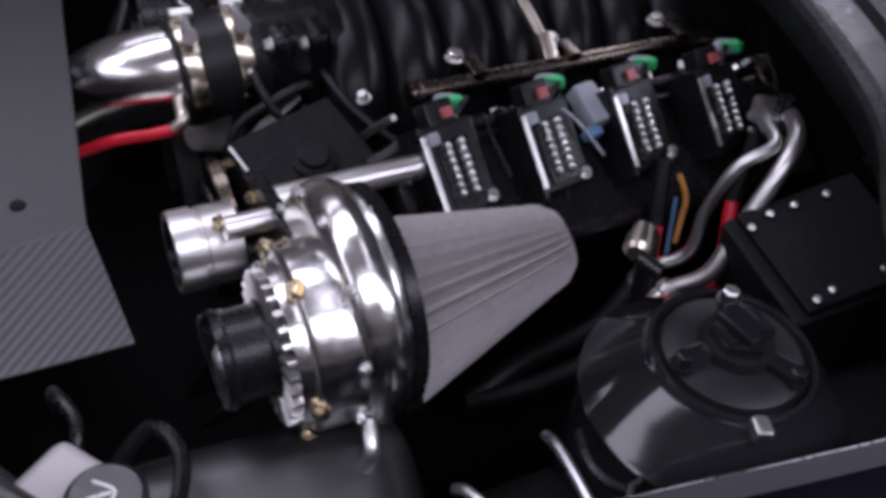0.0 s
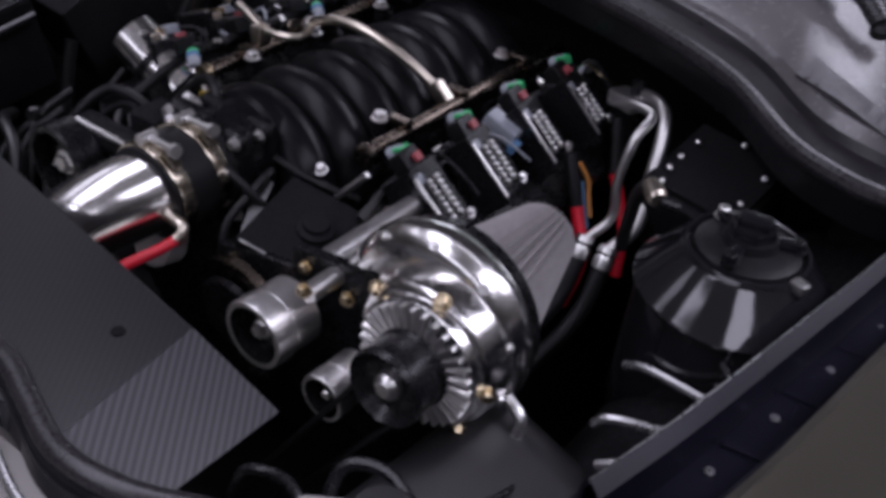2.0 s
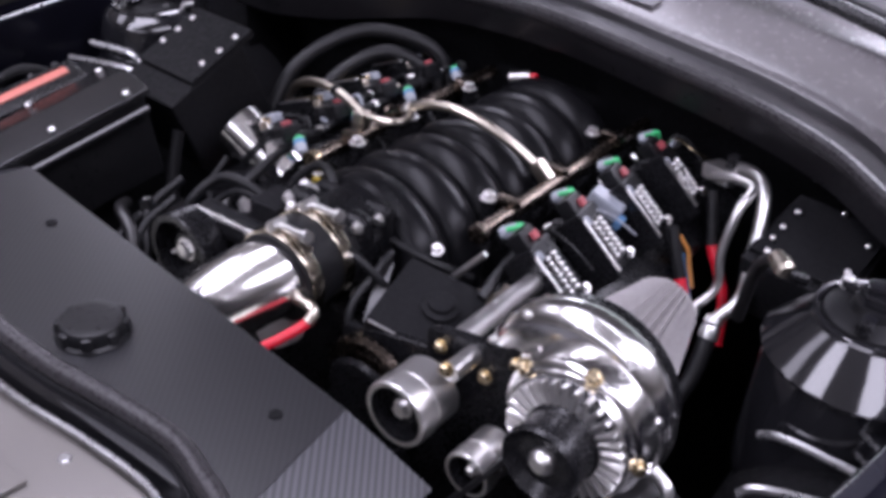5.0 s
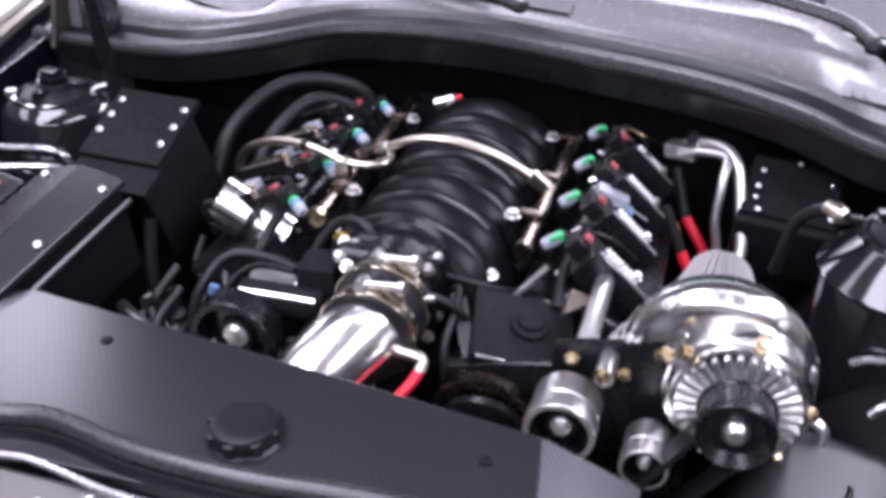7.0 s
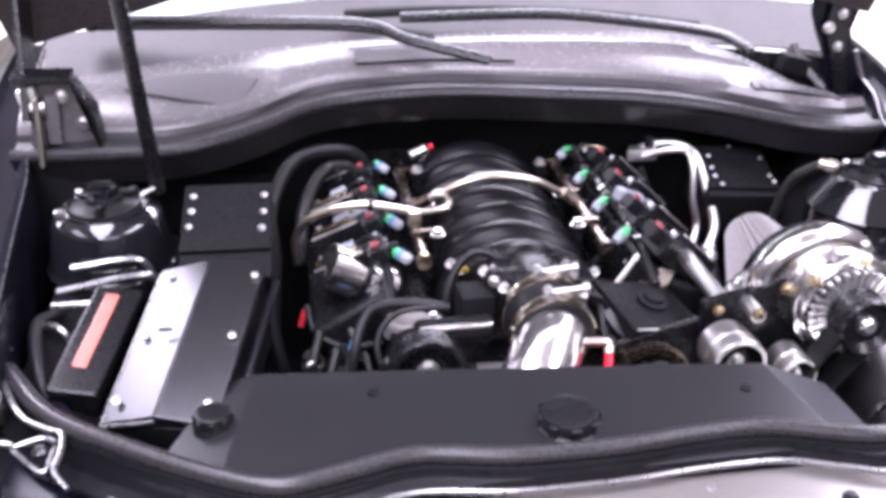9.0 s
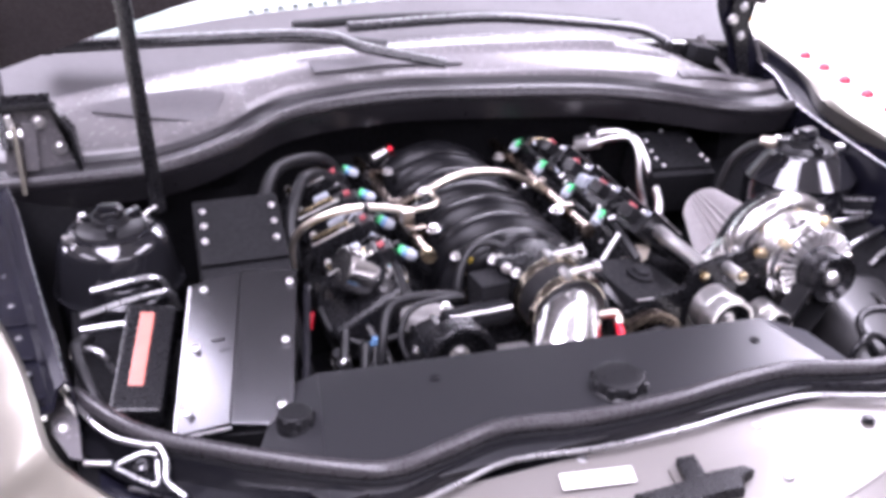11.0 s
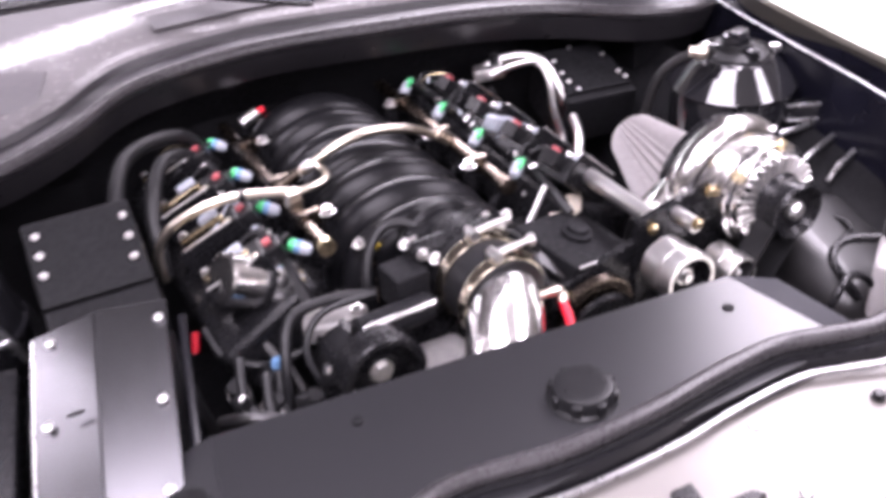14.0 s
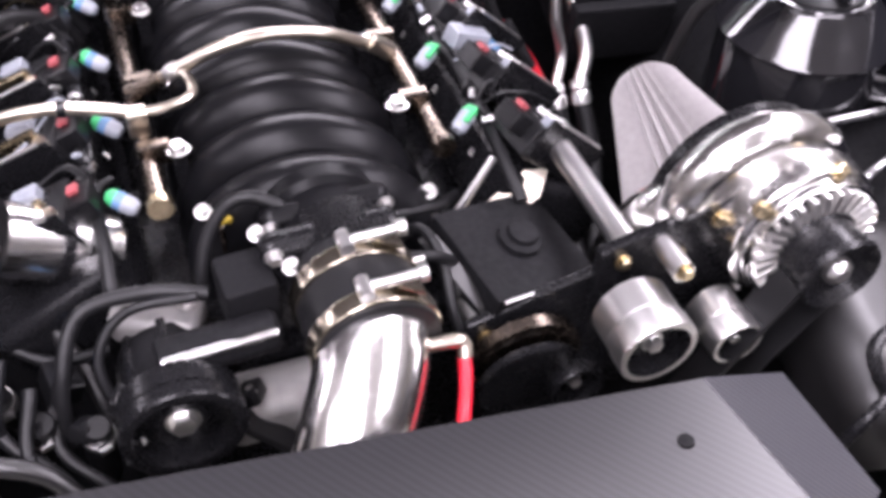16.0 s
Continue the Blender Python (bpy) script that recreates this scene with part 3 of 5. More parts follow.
# strut towers
TOWER = [(-0.10, 0.094), (0.048, 0.090), (0.051, 0.0945), (0.054, 0.0955), (0.0565, 0.0935), (0.059, 0.091), (0.077, 0.0755), (0.094, 0.0605), (0.097, 0.0595), (0.100, 0.0575), (0.100, 0.054), (0.094, 0.051), (0.092, 0.03)]

DRUM = [(-0.10, 0.088), (0.006, 0.091), (0.010, 0.0935), (0.013, 0.0925), (0.016, 0.089), (0.076, 0.0785), (0.086, 0.074), (0.091, 0.066), (0.095, 0.0605), (0.099, 0.0595), (0.100, 0.054), (0.094, 0.051), (0.092, 0.03)]


def strut_tower(side):
    x, y = (0.555, 0.016) if side > 0 else (-0.572, 0.085)
    th = thing("strut_tower", (x, y, 0.75), "gloss black strut tower cone with bolted top mount", "strut tower", "pair of strut towers")
    part("cone", lathe(TOWER if side > 0 else DRUM, (x, y, 0.852), (0, 0, 1), 64), M_DRUM, th, "gloss black flared cone")
    top = part("top_mount", lathe([(0, 0.050), (0.008, 0.048), (0.012, 0.040), (0.014, 0.026), (0.022, 0.024)], (x, y, 0.944), (0, 0, 1), 40), M_RUBBER, th, "black rubber top mount")
    for k in range(3):
        a = 2.1 * k + 0.5
        lug = part("lug", box((x + 0.030 * math.cos(a), y + 0.030 * math.sin(a), 0.960), (0.030, 0.014, 0.010), (0, 0, math.degrees(a)), 0.003), M_GLOSS, top)
        part("nut", bolt((x + 0.043 * math.cos(a), y + 0.043 * math.sin(a), 0.956), (0, 0, 1), 0.006, 0.010), M_CAST if k == 1 else M_SATIN, lug)
    part("cap", lathe([(0, 0.021), (0.010, 0.022), (0.014, 0.020), (0.015, 0.014)], (x, y, 0.964), (0, 0, 1), 6), M_GLOSS, top)
    part("block", box((x, y - 0.004, 0.981), (0.030, 0.020, 0.010), (0, 0, side * 12), 0.003), M_GLOSS, top)
    part("rim_clip", box((x + side * 0.058, y - 0.022, 0.950), (0.016, 0.012, 0.012), (0, 0, -20 * side), 0.003), M_ALU, top, "bright spring clip")
    if side > 0:
        bars = [((0.505, -0.078, 0.838), (0.535, -0.081, 0.850), (0.647, -0.093, 0.858)), ((0.520, -0.160, 0.835), (0.540, -0.155, 0.849), (0.629, -0.132, 0.858)), ((0.545, -0.195, 0.83), (0.57, -0.19, 0.845), (0.615, -0.18, 0.855))]
        rail = part("rail", box((0.586, -0.051, 0.870), (0.132, 0.022, 0.028), (0, -9, -44), 0.003), M_GLOSS, th, "boxed cross rail")
        for dz in (-0.012, 0.012):
            part("rail_edge", box((0.578, -0.0592, 0.870 + dz), (0.130, 0.003, 0.005), (0, -9, -44), 0.001), M_BRAKE, rail, "bright strip along the rail edge")
    else:
        bars = [((-0.505, 0.02, 0.85), (-0.524, 0.006, 0.899), (-0.611, -0.006, 0.90)), ((-0.497, 0.015, 0.84), (-0.517, -0.002, 0.88), (-0.628, -0.035, 0.88)), ((-0.545, -0.06, 0.84), (-0.562, -0.069, 0.874), (-0.629, -0.063, 0.875)), ((-0.595, -0.12, 0.84), (-0.607, -0.117, 0.868), (-0.633, -0.098, 0.87))]
    for path in bars:
        part("stiffener", sweep(path, 0.0044, 8, 5), M_BRAKE, th)
    return th


strut_tower(1)
strut_tower(-1)
lv = thing("level_sensor_hose", (0.43, 0.05, 0.86), "pale beige plug with dark hose beside the strut tower", "hose")
part("plug", lathe([(0, 0.007), (0.004, 0.010), (0.016, 0.010), (0.018, 0.008), (0.026, 0.008)], (0.474, -0.016, 0.978), (-0.6, 0.6, 0.05), 16), M_LINE, lv, "pale beige plug")
part("collar", lathe([(0, 0.0065), (0.018, 0.0065)], (0.490, -0.006, 0.972), (-0.8, -0.5, 0.25), 12), M_SATIN, lv)
part("tube", sweep([(0.462, -0.004, 0.978), (0.446, 0.016, 0.965), (0.430, 0.040, 0.93), (0.42, 0.055, 0.86)], 0.007, 12, 6), M_DUCT, lv)
for side in (-1, 1):
    solid("inner_apron", loft([[(side * 0.46, y, 0.5), (side * 0.47, y, 0.7), (side * 0.52, y, 0.8), (side * 0.60, y, 0.84), (side * 0.64, y, 0.86)] for y in (0.30, 0.1, -0.1, -0.3, -0.42)], 0.004), M_DARK, "black painted inner apron of the engine bay", "inner apron", kind="structure")

# ---------------------------------------------------------------- radiator cover
cov = thing("radiator_cover", (0, -0.4, 0.86), "dark woven-pattern radiator cover with sloping ends", "radiator cover")
a1, a2, b1, b2 = (-0.36, -0.275, 0.882), (0.222, -0.346, 0.884), (0.245, -0.50, 0.884), (-0.40, -0.505, 0.882)
part("top", plate([a1, (-0.19, -0.296, 0.883), (0.02, -0.322, 0.884), a2, b1, b2], (0, 0, -0.005), 0.0012), M_COVER, cov)
# The right slope takes the cover's lit copy, with light in its colour.
part("side_facet", plate([(0.2225, -0.346, 0.884), (0.314, -0.335, 0.838), (0.318, -0.455, 0.842), (0.2455, -0.50, 0.884)], (-0.003, 0, -0.005), 0.001), M_COVER_LIT, cov)
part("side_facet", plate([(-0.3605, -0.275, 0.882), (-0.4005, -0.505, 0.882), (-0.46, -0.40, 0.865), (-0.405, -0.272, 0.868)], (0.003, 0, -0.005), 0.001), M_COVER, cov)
part("rear_edge", plate([(-0.36, -0.277, 0.880), (0.222, -0.348, 0.881), (0.222, -0.350, 0.85), (-0.36, -0.28, 0.85)], (0, -0.004, 0), 0.001), M_COVER, cov)
part("screw", lathe([(0, 0.0065), (0.0015, 0.006), (0.002, 0.003)], (0.182, -0.392, 0.884), (0, 0, 1), 12), M_DARK, cov)
part("screw", lathe([(0, 0.0065), (0.0015, 0.006), (0.002, 0.003)], (-0.23, -0.335, 0.883), (0, 0, 1), 12), M_DARK, cov)


def cap(at, r, label):
    x, y, z = at
    th = thing("filler_cap", at, label, "filler cap")
    part("collar", lathe([(0, r * 1.08), (0.006, r * 1.08), (0.009, r * 0.98)], at, (0, 0, 1), 32), M_PLASTIC, th)
    kn = part("knob", lathe([(0.005, r), (0.015, r * 0.98), (0.021, r * 0.88), (0.023, r * 0.6)], at, (0, 0, 1), 32), M_PLASTIC, th)
    for k in range(8):
        a = math.pi * k / 4
        part("grip", box((x + r * 0.93 * math.cos(a), y + r * 0.93 * math.sin(a), z + 0.012), (r * 0.26, r * 0.34, 0.015), (0, 0, 45 * k), 0.003), M_PLASTIC, kn)


cap((-0.03, -0.424, 0.879), 0.033, "large black ribbed radiator filler cap on the cover")
cap((-0.404, -0.358, 0.872), 0.021, "small black ribbed filler cap beside the cover")
solid("cap_neck", lathe([(0, 0.018), (0.083, 0.018)], (-0.404, -0.358, 0.79), (0, 0, 1), 20), M_PLASTIC, "black plastic filler neck", "filler neck")

# ---------------------------------------------------------------- engine
blk = thing("engine_block", (0, 0.15, 0.5), "black engine block and heads beneath the manifold", "engine block")
part("block", box((0, 0.16, 0.66), (0.36, 0.48, 0.24), (0, 0, 0), 0.02), M_SATIN, blk)
part("front_cover", box((0, -0.1, 0.66), (0.30, 0.08, 0.26), (0, 0, 0), 0.02), M_SATIN, blk, "satin black front cover")
for side in (-1, 1):
    vc = thing("valve_cover", (side * 0.22, 0.16, 0.76), "satin black valve cover under the coils", "valve cover", "pair of valve covers")
    part("shell", box((side * 0.225, 0.16, 0.805), (0.13, 0.47, 0.07), (0, side * 28, 0), 0.012, seg=3), M_SATIN, vc)
    for k in range(4):
        part("bolt", bolt((side * 0.175, 0.0 + 0.11 * k, 0.84), (0, 0, 1), 0.005), M_ALU, vc)

mani = thing("intake_manifold", (0, 0.17, 0.78), "black nylon intake manifold with a row of arched runners", "intake manifold")
part("plenum", box((0, 0.175, 0.81), (0.16, 0.48, 0.09), (0, 0, 0), 0.03, seg=4), M_MANI, mani)
for k in range(7):
    y = -0.044 + 0.0645 * k
    part("runner", sweep([(-0.088, y + 0.016, 0.77), (-0.084, y + 0.014, 0.826), (-0.058, y + 0.008, 0.864), (0.0, y, 0.881), (0.058, y - 0.010, 0.862), (0.085, y - 0.018, 0.822), (0.093, y - 0.022, 0.76)], 0.0325, 20, 6), M_MANI, mani)
part("flange", box((0, -0.09, 0.858), (0.115, 0.025, 0.105), (0, 0, 0), 0.012, seg=3), M_MANI, mani)
part("neck", lathe([(0, 0.05), (0.035, 0.052), (0.04, 0.058), (0.055, 0.058)], (0, -0.115, 0.864), (0, 1, 0), 32), M_MANI, mani)
for bx, by, bz in [(0.05, -0.103, 0.9), (-0.05, -0.103, 0.9), (0.05, -0.103, 0.82), (-0.05, -0.103, 0.82)]:
    part("bolt", bolt((bx, by, bz), (0, -1, 0), 0.006), M_ALU, mani)

for side in (-1, 1):
    rl = thing("fuel_rail", (side * 0.134, 0.16, 0.87), "tarnished steel fuel rail with clamp brackets", "fuel rail", "pair of fuel rails")
    part("tube", sweep([(side * 0.132, -0.020, 0.880), (side * 0.134, 0.38, 0.882)], 0.0098, 12, 6), M_RAIL, rl)
    part("end_cap", lathe([(0, 0.012), (0.010, 0.0125), (0.012, 0.0115)], (side * 0.132, -0.028, 0.880), (0, 1, 0), 16), M_BRASSY if side < 0 else M_RAIL, rl, "brassy rail end cap")
    for y in (0.045, 0.155, 0.29):
        br = part("bracket", box((side * 0.125, y, 0.886), (0.03, 0.016, 0.022), (0, 0, 0), 0.003), M_RAIL, rl)
        part("bolt", bolt((side * 0.105, y - 0.012, 0.892), (0, 0, 1), 0.008, 0.008), M_ALU, br)
        part("stand", box((side * 0.105, y - 0.012, 0.872), (0.014, 0.014, 0.04), (0, 0, 0), 0.002), M_SATIN, br)

for side in (-1, 1):
    for k in range(4):
        y = 0.1118 * k
        inj = thing("fuel_injector", (side * 0.16, y, 0.86), ("green-clipped grey" if side > 0 else "blue-bodied green-clipped") + " fuel injector plugged beside the rail", "fuel injector", "row of fuel injectors")
        ax = V((side * 0.62, -0.10, 0.7)).normalized()
        o = V((side * 0.142, y + 0.004, 0.858))
        part("nozzle", lathe([(-0.03, 0.007), (0.0, 0.007), (0.004, 0.009), (0.020, 0.009)], o, ax, 14), M_SATIN, inj)
        tilt = V((side * 0.75, 0.55, 0.32)).normalized()
        c = V((side * 0.163, y + (0.001 if side > 0 else -0.013), 0.886))
        cn = part("connector", lathe([(-0.0165, 0.003), (-0.0155, 0.006), (-0.011, 0.0082), (-0.002, 0.0084)], c, tilt, 18), M_PALE, inj, "pale grey plug end")
        part("collar", lathe([(-0.002, 0.0086), (0.0055, 0.0084)], c, tilt, 18), M_BLUE if side < 0 else M_PALE, cn, "blue plug sleeve" if side < 0 else "")
        part("clip", lathe([(0.0055, 0.0082), (0.010, 0.0076), (0.0135, 0.0055), (0.0145, 0.003)], c, tilt, 18), M_GREEN, cn, "green retaining clip")
        if side > 0:
            part("lock_strip", box(c + V((0.004, -0.004, 0.0065)), (0.020, 0.006, 0.005), (0, -16, 36), 0.0015), M_GREEN, cn, "green lock strip")

# crossover fuel line
line = thing("fuel_crossover_line", (0, 0.12, 0.88), "bent nickel fuel crossover line arching over the manifold", "fuel line")
part("arch", sweep([(0.128, 0.134, 0.886), (0.10, 0.130, 0.904), (0.056, 0.121, 0.929), (0.0, 0.115, 0.943), (-0.045, 0.114, 0.939), (-0.085, 0.119, 0.921), (-0.108, 0.127, 0.906), (-0.132, 0.132, 0.894)], 0.0065, 12, 8), M_LINE, line)
part("loop", sweep([(-0.085, 0.119, 0.921), (-0.078, 0.10, 0.914), (-0.083, 0.084, 0.912), (-0.105, 0.076, 0.911), (-0.134, 0.075, 0.911)], 0.005, 10, 8), M_LINE, line)
part("feed", sweep([(-0.134, 0.075, 0.911), (-0.172, 0.086, 0.917), (-0.21, 0.095, 0.919), (-0.25, 0.102, 0.913), (-0.285, 0.108, 0.898), (-0.304, 0.112, 0.878), (-0.312, 0.113, 0.855), (-0.311, 0.113, 0.82)], 0.0062, 10, 8), M_LINE, line)
part("collar", lathe([(0, 0.008), (0.004, 0.0092), (0.010, 0.0092), (0.014, 0.008)], (-0.086, 0.119, 0.9205), (-0.8, 0.25, -0.5), 14), M_CAST, line)
part("quick_fit", lathe([(0, 0.0085), (0.028, 0.0085), (0.030, 0.010), (0.036, 0.010)], (-0.104, 0.125, 0.909), (-0.85, 0.2, -0.42), 14), M_RAIL, line, "tarnished quick-connect fitting")
part("bead", lathe([(-0.004, 0.0085), (0.004, 0.0085)], (-0.196, 0.092, 0.919), (-1, 0.2, 0.04), 12), M_SATIN, line, "dark joint bead")
part("tee", box((-0.134, 0.074, 0.902), (0.02, 0.02, 0.026), (0, 0, 0), 0.003), M_LINE, line)
part("fitting", box((0.118, 0.130, 0.895), (0.03, 0.016, 0.018), (0, 38, 0), 0.003), M_LINE, line)

# coils


def coil(at, side, metal, label, group, finned=True):
    x, y, z = at
    th = thing("ignition_coil", (x, y, z - 0.03), label, "ignition coil", group)
    tip = 44 if side > 0 else 24
    m = pose(x, y, z, 0, side * tip, side * 8)
    P3 = lambda a, b, c: m @ V((side * a, b, c))
    r = (0, side * tip, side * 8)
    part("body", box(P3(0, 0, -0.005), (0.085, 0.058, 0.036), r, 0.004), M_PLASTIC, th)
    sink = part("heat_sink", box(P3(0.004, 0, 0.014), (0.062, 0.034, 0.004), r, 0.001), M_SATIN, th, "bright finned heat sink")
    if not finned:
        part("fin", box(P3(0.004, -0.008, 0.021), (0.062, 0.011, 0.011), r, 0.002), metal, sink)
        part("cover_tab", box(P3(-0.008, 0.013, 0.02), (0.026, 0.018, 0.014), r, 0.003), M_PALE, sink)
    for row in (-0.008, 0.007) if finned else ():
        for k in range(7):
            part("fin", lathe([(0, 0.0044), (0.002, 0.0044), (0.0045, 0.0036), (0.0062, 0.0022), (0.0068, 0.0008)], P3(-0.02 + 0.0075 * k, row, 0.0155), (side * 0.4, 0, 0.91), 10), metal, sink)
    part("side_plate", box(P3(0, -0.034, 0.003), (0.088, 0.004, 0.044), r, 0.001), M_SATIN, th)
    pl = part("plug", box(P3(-0.052, 0.0, 0.0), (0.024, 0.03, 0.022), r, 0.003), M_PLASTIC, th)
    part("lock_tab", box(P3(-0.05, 0.004, 0.014), (0.010, 0.011, 0.005), r, 0.001), M_PINK, pl, "faded pink lock tab")
    part("bolt", bolt(P3(0.034, 0.022, 0.013), (side * 0.37, 0, 0.93), 0.005, 0.006), M_CAST, th)
    part("edge_strip", box(P3(0.0, -0.0335, 0.026), (0.07, 0.0055, 0.003), r, 0.001), M_CAST, th, "bright strip on the plate edge")
    part("latch", box(P3(-0.03, -0.02, 0.017), (0.012, 0.012, 0.010), r, 0.002), M_PALE if side > 0 else M_LINE, th)
    part("lead", sweep([P3(0.04, 0.012, -0.01), P3(0.065, 0.012, -0.02), P3(0.085, 0.01, -0.07), P3(0.09, 0.0, -0.12)], 0.005, 8, 5), M_RUBBER, th)


for k in range(4):
    coil((0.235, -0.028 + 0.1 * k, 0.868), 1, M_CAST, "black ignition coil with bright finned heat sink", "coils on the driver side valve cover")

    coil((-0.24, 0.0 + 0.1 * k, 0.868), -1, M_BRASSY, "black ignition coil with pale brass bar on top", "coils on the passenger side valve cover", False)
for side in (-1, 1):
    lm = thing("coil_harness", (side * 0.19, 0.15, 0.86), "black taped wiring harness along the coil row", "wiring harness", "pair of coil harnesses")
    x0 = side * 0.187
    part("trunk", sweep([(x0, -0.09, 0.85), (x0 * 0.99, -0.03, 0.872), (x0 * 1.02, 0.06, 0.876), (x0, 0.16, 0.878), (x0 * 1.02, 0.26, 0.879), (x0 * 0.97, 0.34, 0.872), (x0 * 0.8, 0.40, 0.85)], 0.0065, 10, 6, corrugate=0.12), M_RUBBER, lm)
    for k in range(4):
        y = 0.012 + 0.104 * k
        part("branch", sweep([(x0, y - 0.02, 0.878), (x0 - side * 0.008, y - 0.008, 0.892), (x0 - side * 0.02, y + 0.004, 0.890)], 0.0032, 8, 5), M_RUBBER, lm)
        part("tail", sweep([(x0, y + 0.02, 0.878), (x0 + side * 0.012, y + 0.026, 0.894), (x0 + side * 0.03, y + 0.03, 0.886), (x0 + side * 0.05, y + 0.028, 0.866)], 0.0026, 8, 5), (M_RUBBER, M_PALE, M_RUBBER, M_RUBBER)[k], lm)
        part("clip", lathe([(-0.004, 0.0085), (0.004, 0.0085)], (x0 * 1.005, y + 0.045, 0.8765), (0, 1, 0), 12), M_CAST if k % 2 else M_PLASTIC, lm)
    rng = random.Random(3 + side)
    # Added random bits; the bright metal ones stand in for small glints.
    for k in range(16):
        tx, ty = side * rng.uniform(0.178, 0.205), 0.0 + 0.022 * k + rng.uniform(-0.006, 0.006)
        tz = 0.884 + rng.uniform(-0.002, 0.005)
        ob_mat = (M_CAST, M_PLASTIC, M_CAST, M_PALE, M_LINE, M_SATIN)[k % 6]
        if k % 2:
            part("added_bit", lathe([(-0.003, 0.003), (0.004, 0.0034), (0.007, 0.0022)], (tx, ty, tz), (rng.uniform(-1, 1), rng.uniform(-1, 1), 0.9), 8), ob_mat, lm)
        else:
            part("added_bit", box((tx, ty, tz), (0.006, 0.012, 0.006), (rng.uniform(-30, 30), rng.uniform(-30, 30), rng.uniform(0, 180)), 0.0012), ob_mat, lm)
    for k in range(5):
        y0 = 0.02 + 0.08 * k
        part("thin_wire", sweep([(side * 0.186, y0, 0.882), (side * 0.205, y0 + rng.uniform(-0.02, 0.03), 0.897), (side * 0.235, y0 + rng.uniform(-0.02, 0.03), 0.893), (side * 0.262, y0 + rng.uniform(-0.02, 0.02), 0.868)], 0.0016, 6, 5), (M_RUBBER, M_PALE, M_RUBBER, M_RUBBER, M_BRASSY)[k], lm)
wires = thing("sensor_wires", (0.30, 0.2, 0.79), "thin orange and blue sensor wires behind the coils", "wires")
part("wire", sweep([(0.285, 0.20, 0.84), (0.298, 0.205, 0.82), (0.306, 0.20, 0.80), (0.318, 0.19, 0.78)], 0.003, 8, 5), M_ORANGE, wires, "orange wire")
part("wire", sweep([(0.295, 0.195, 0.82), (0.308, 0.188, 0.795), (0.322, 0.18, 0.77)], 0.0026, 8, 5), M_BLUE, wires, "blue wire")
lab = thing("relay_box", (0.222, 0.135, 0.87), "pale grey relay box between the coils", "relay box")
part("body", box((0.213, 0.128, 0.888), (0.045, 0.026, 0.022), (0, 22, 8), 0.004), M_PALE, lab)
part("plug", box((0.238, 0.118, 0.876), (0.010, 0.02, 0.012), (0, 22, 8), 0.002), M_BLUE, lab)

# throttle body, coupler, polished intake elbow
tb = thing("throttle_body", (0, -0.11, 0.81), "black throttle body with motor housing", "throttle body")
part("bore", lathe([(0, 0.05), (0.05, 0.05)], (0.005, -0.15, 0.868), (0, 1, 0), 32), M_SATIN, tb)
part("body", box((-0.005, -0.125, 0.86), (0.12, 0.03, 0.105), (0, 0, 0), 0.012, seg=3), M_SATIN, tb)
part("motor", lathe([(0, 0.014), (0.003, 0.018), (0.095, 0.018), (0.1, 0.014)], (-0.163, -0.176, 0.856), (1, 0.06, -0.02), 24), M_DARK, tb)
# Added chrome rod stands in for the highlight bar on the black motor.
part("rod", lathe([(0, 0.004), (0.002, 0.0046), (0.03, 0.0046), (0.031, 0.0046), (0.034, 0.0046), (0.035, 0.0046), (0.062, 0.0046), (0.063, 0.0046), (0.066, 0.0046), (0.067, 0.0046), (0.09, 0.0046), (0.092, 0.004)], (-0.158, -0.19, 0.869), (1, 0.06, -0.02), 16), M_CHROME, tb, "bright ribbed rod for the highlight on the motor")
part("sensor_box", box((-0.08, -0.135, 0.868), (0.045, 0.05, 0.05), (0, 0, 4), 0.005, seg=2), M_DARK, tb)
for bx, bz in [(0.05, 0.905), (-0.055, 0.903), (0.05, 0.815)]:
    part("bolt", bolt((bx, -0.138, bz), (0, -1, 0), 0.006, 0.007), M_CAST, tb)
cp = thing("rubber_coupler", (0.003, -0.165, 0.82), "black rubber coupler with two steel clamps", "hose coupler")
ax = V((0.03, -1, -0.06)).normalized()
part("sleeve", lathe([(0, 0.051), (0.002, 0.053), (0.084, 0.053), (0.086, 0.050)], (0.004, -0.14, 0.866), ax, 40), M_RUBBER, cp)
for d in (0.022, 0.072):
    c0 = V((0.004, -0.14, 0.866)) + ax * d
    cl = part("clamp", lathe([(-0.0085, 0.0535), (-0.008, 0.0552), (-0.006, 0.0558), (0.006, 0.0558), (0.008, 0.0552), (0.0085, 0.0535)], c0, ax, 48), M_BAND, cp, "straw-tinted steel band clamp")
    part("clamp_bolt", lathe([(-0.028, 0.0045), (0.020, 0.0045), (0.021, 0.0075), (0.028, 0.0075)], c0 + V((0.016, 0, 0.062)), (1, -0.1, 0.12), 12), M_CAST, cl)
    part("barrel", lathe([(-0.010, 0.0062), (0.010, 0.0062)], c0 + V((-0.006, 0.0, 0.0605)), (0, 1, 0), 14), M_CAST, cl)
    part("tongue", box(c0 + V((0.03, 0, 0.052)), (0.026, 0.013, 0.0022), (0, 34, 0), 0.0006), M_BAND, cl)
el = thing("intake_elbow", (0, -0.25, 0.78), "mirror-polished intake elbow dropping under the cover", "intake pipe")
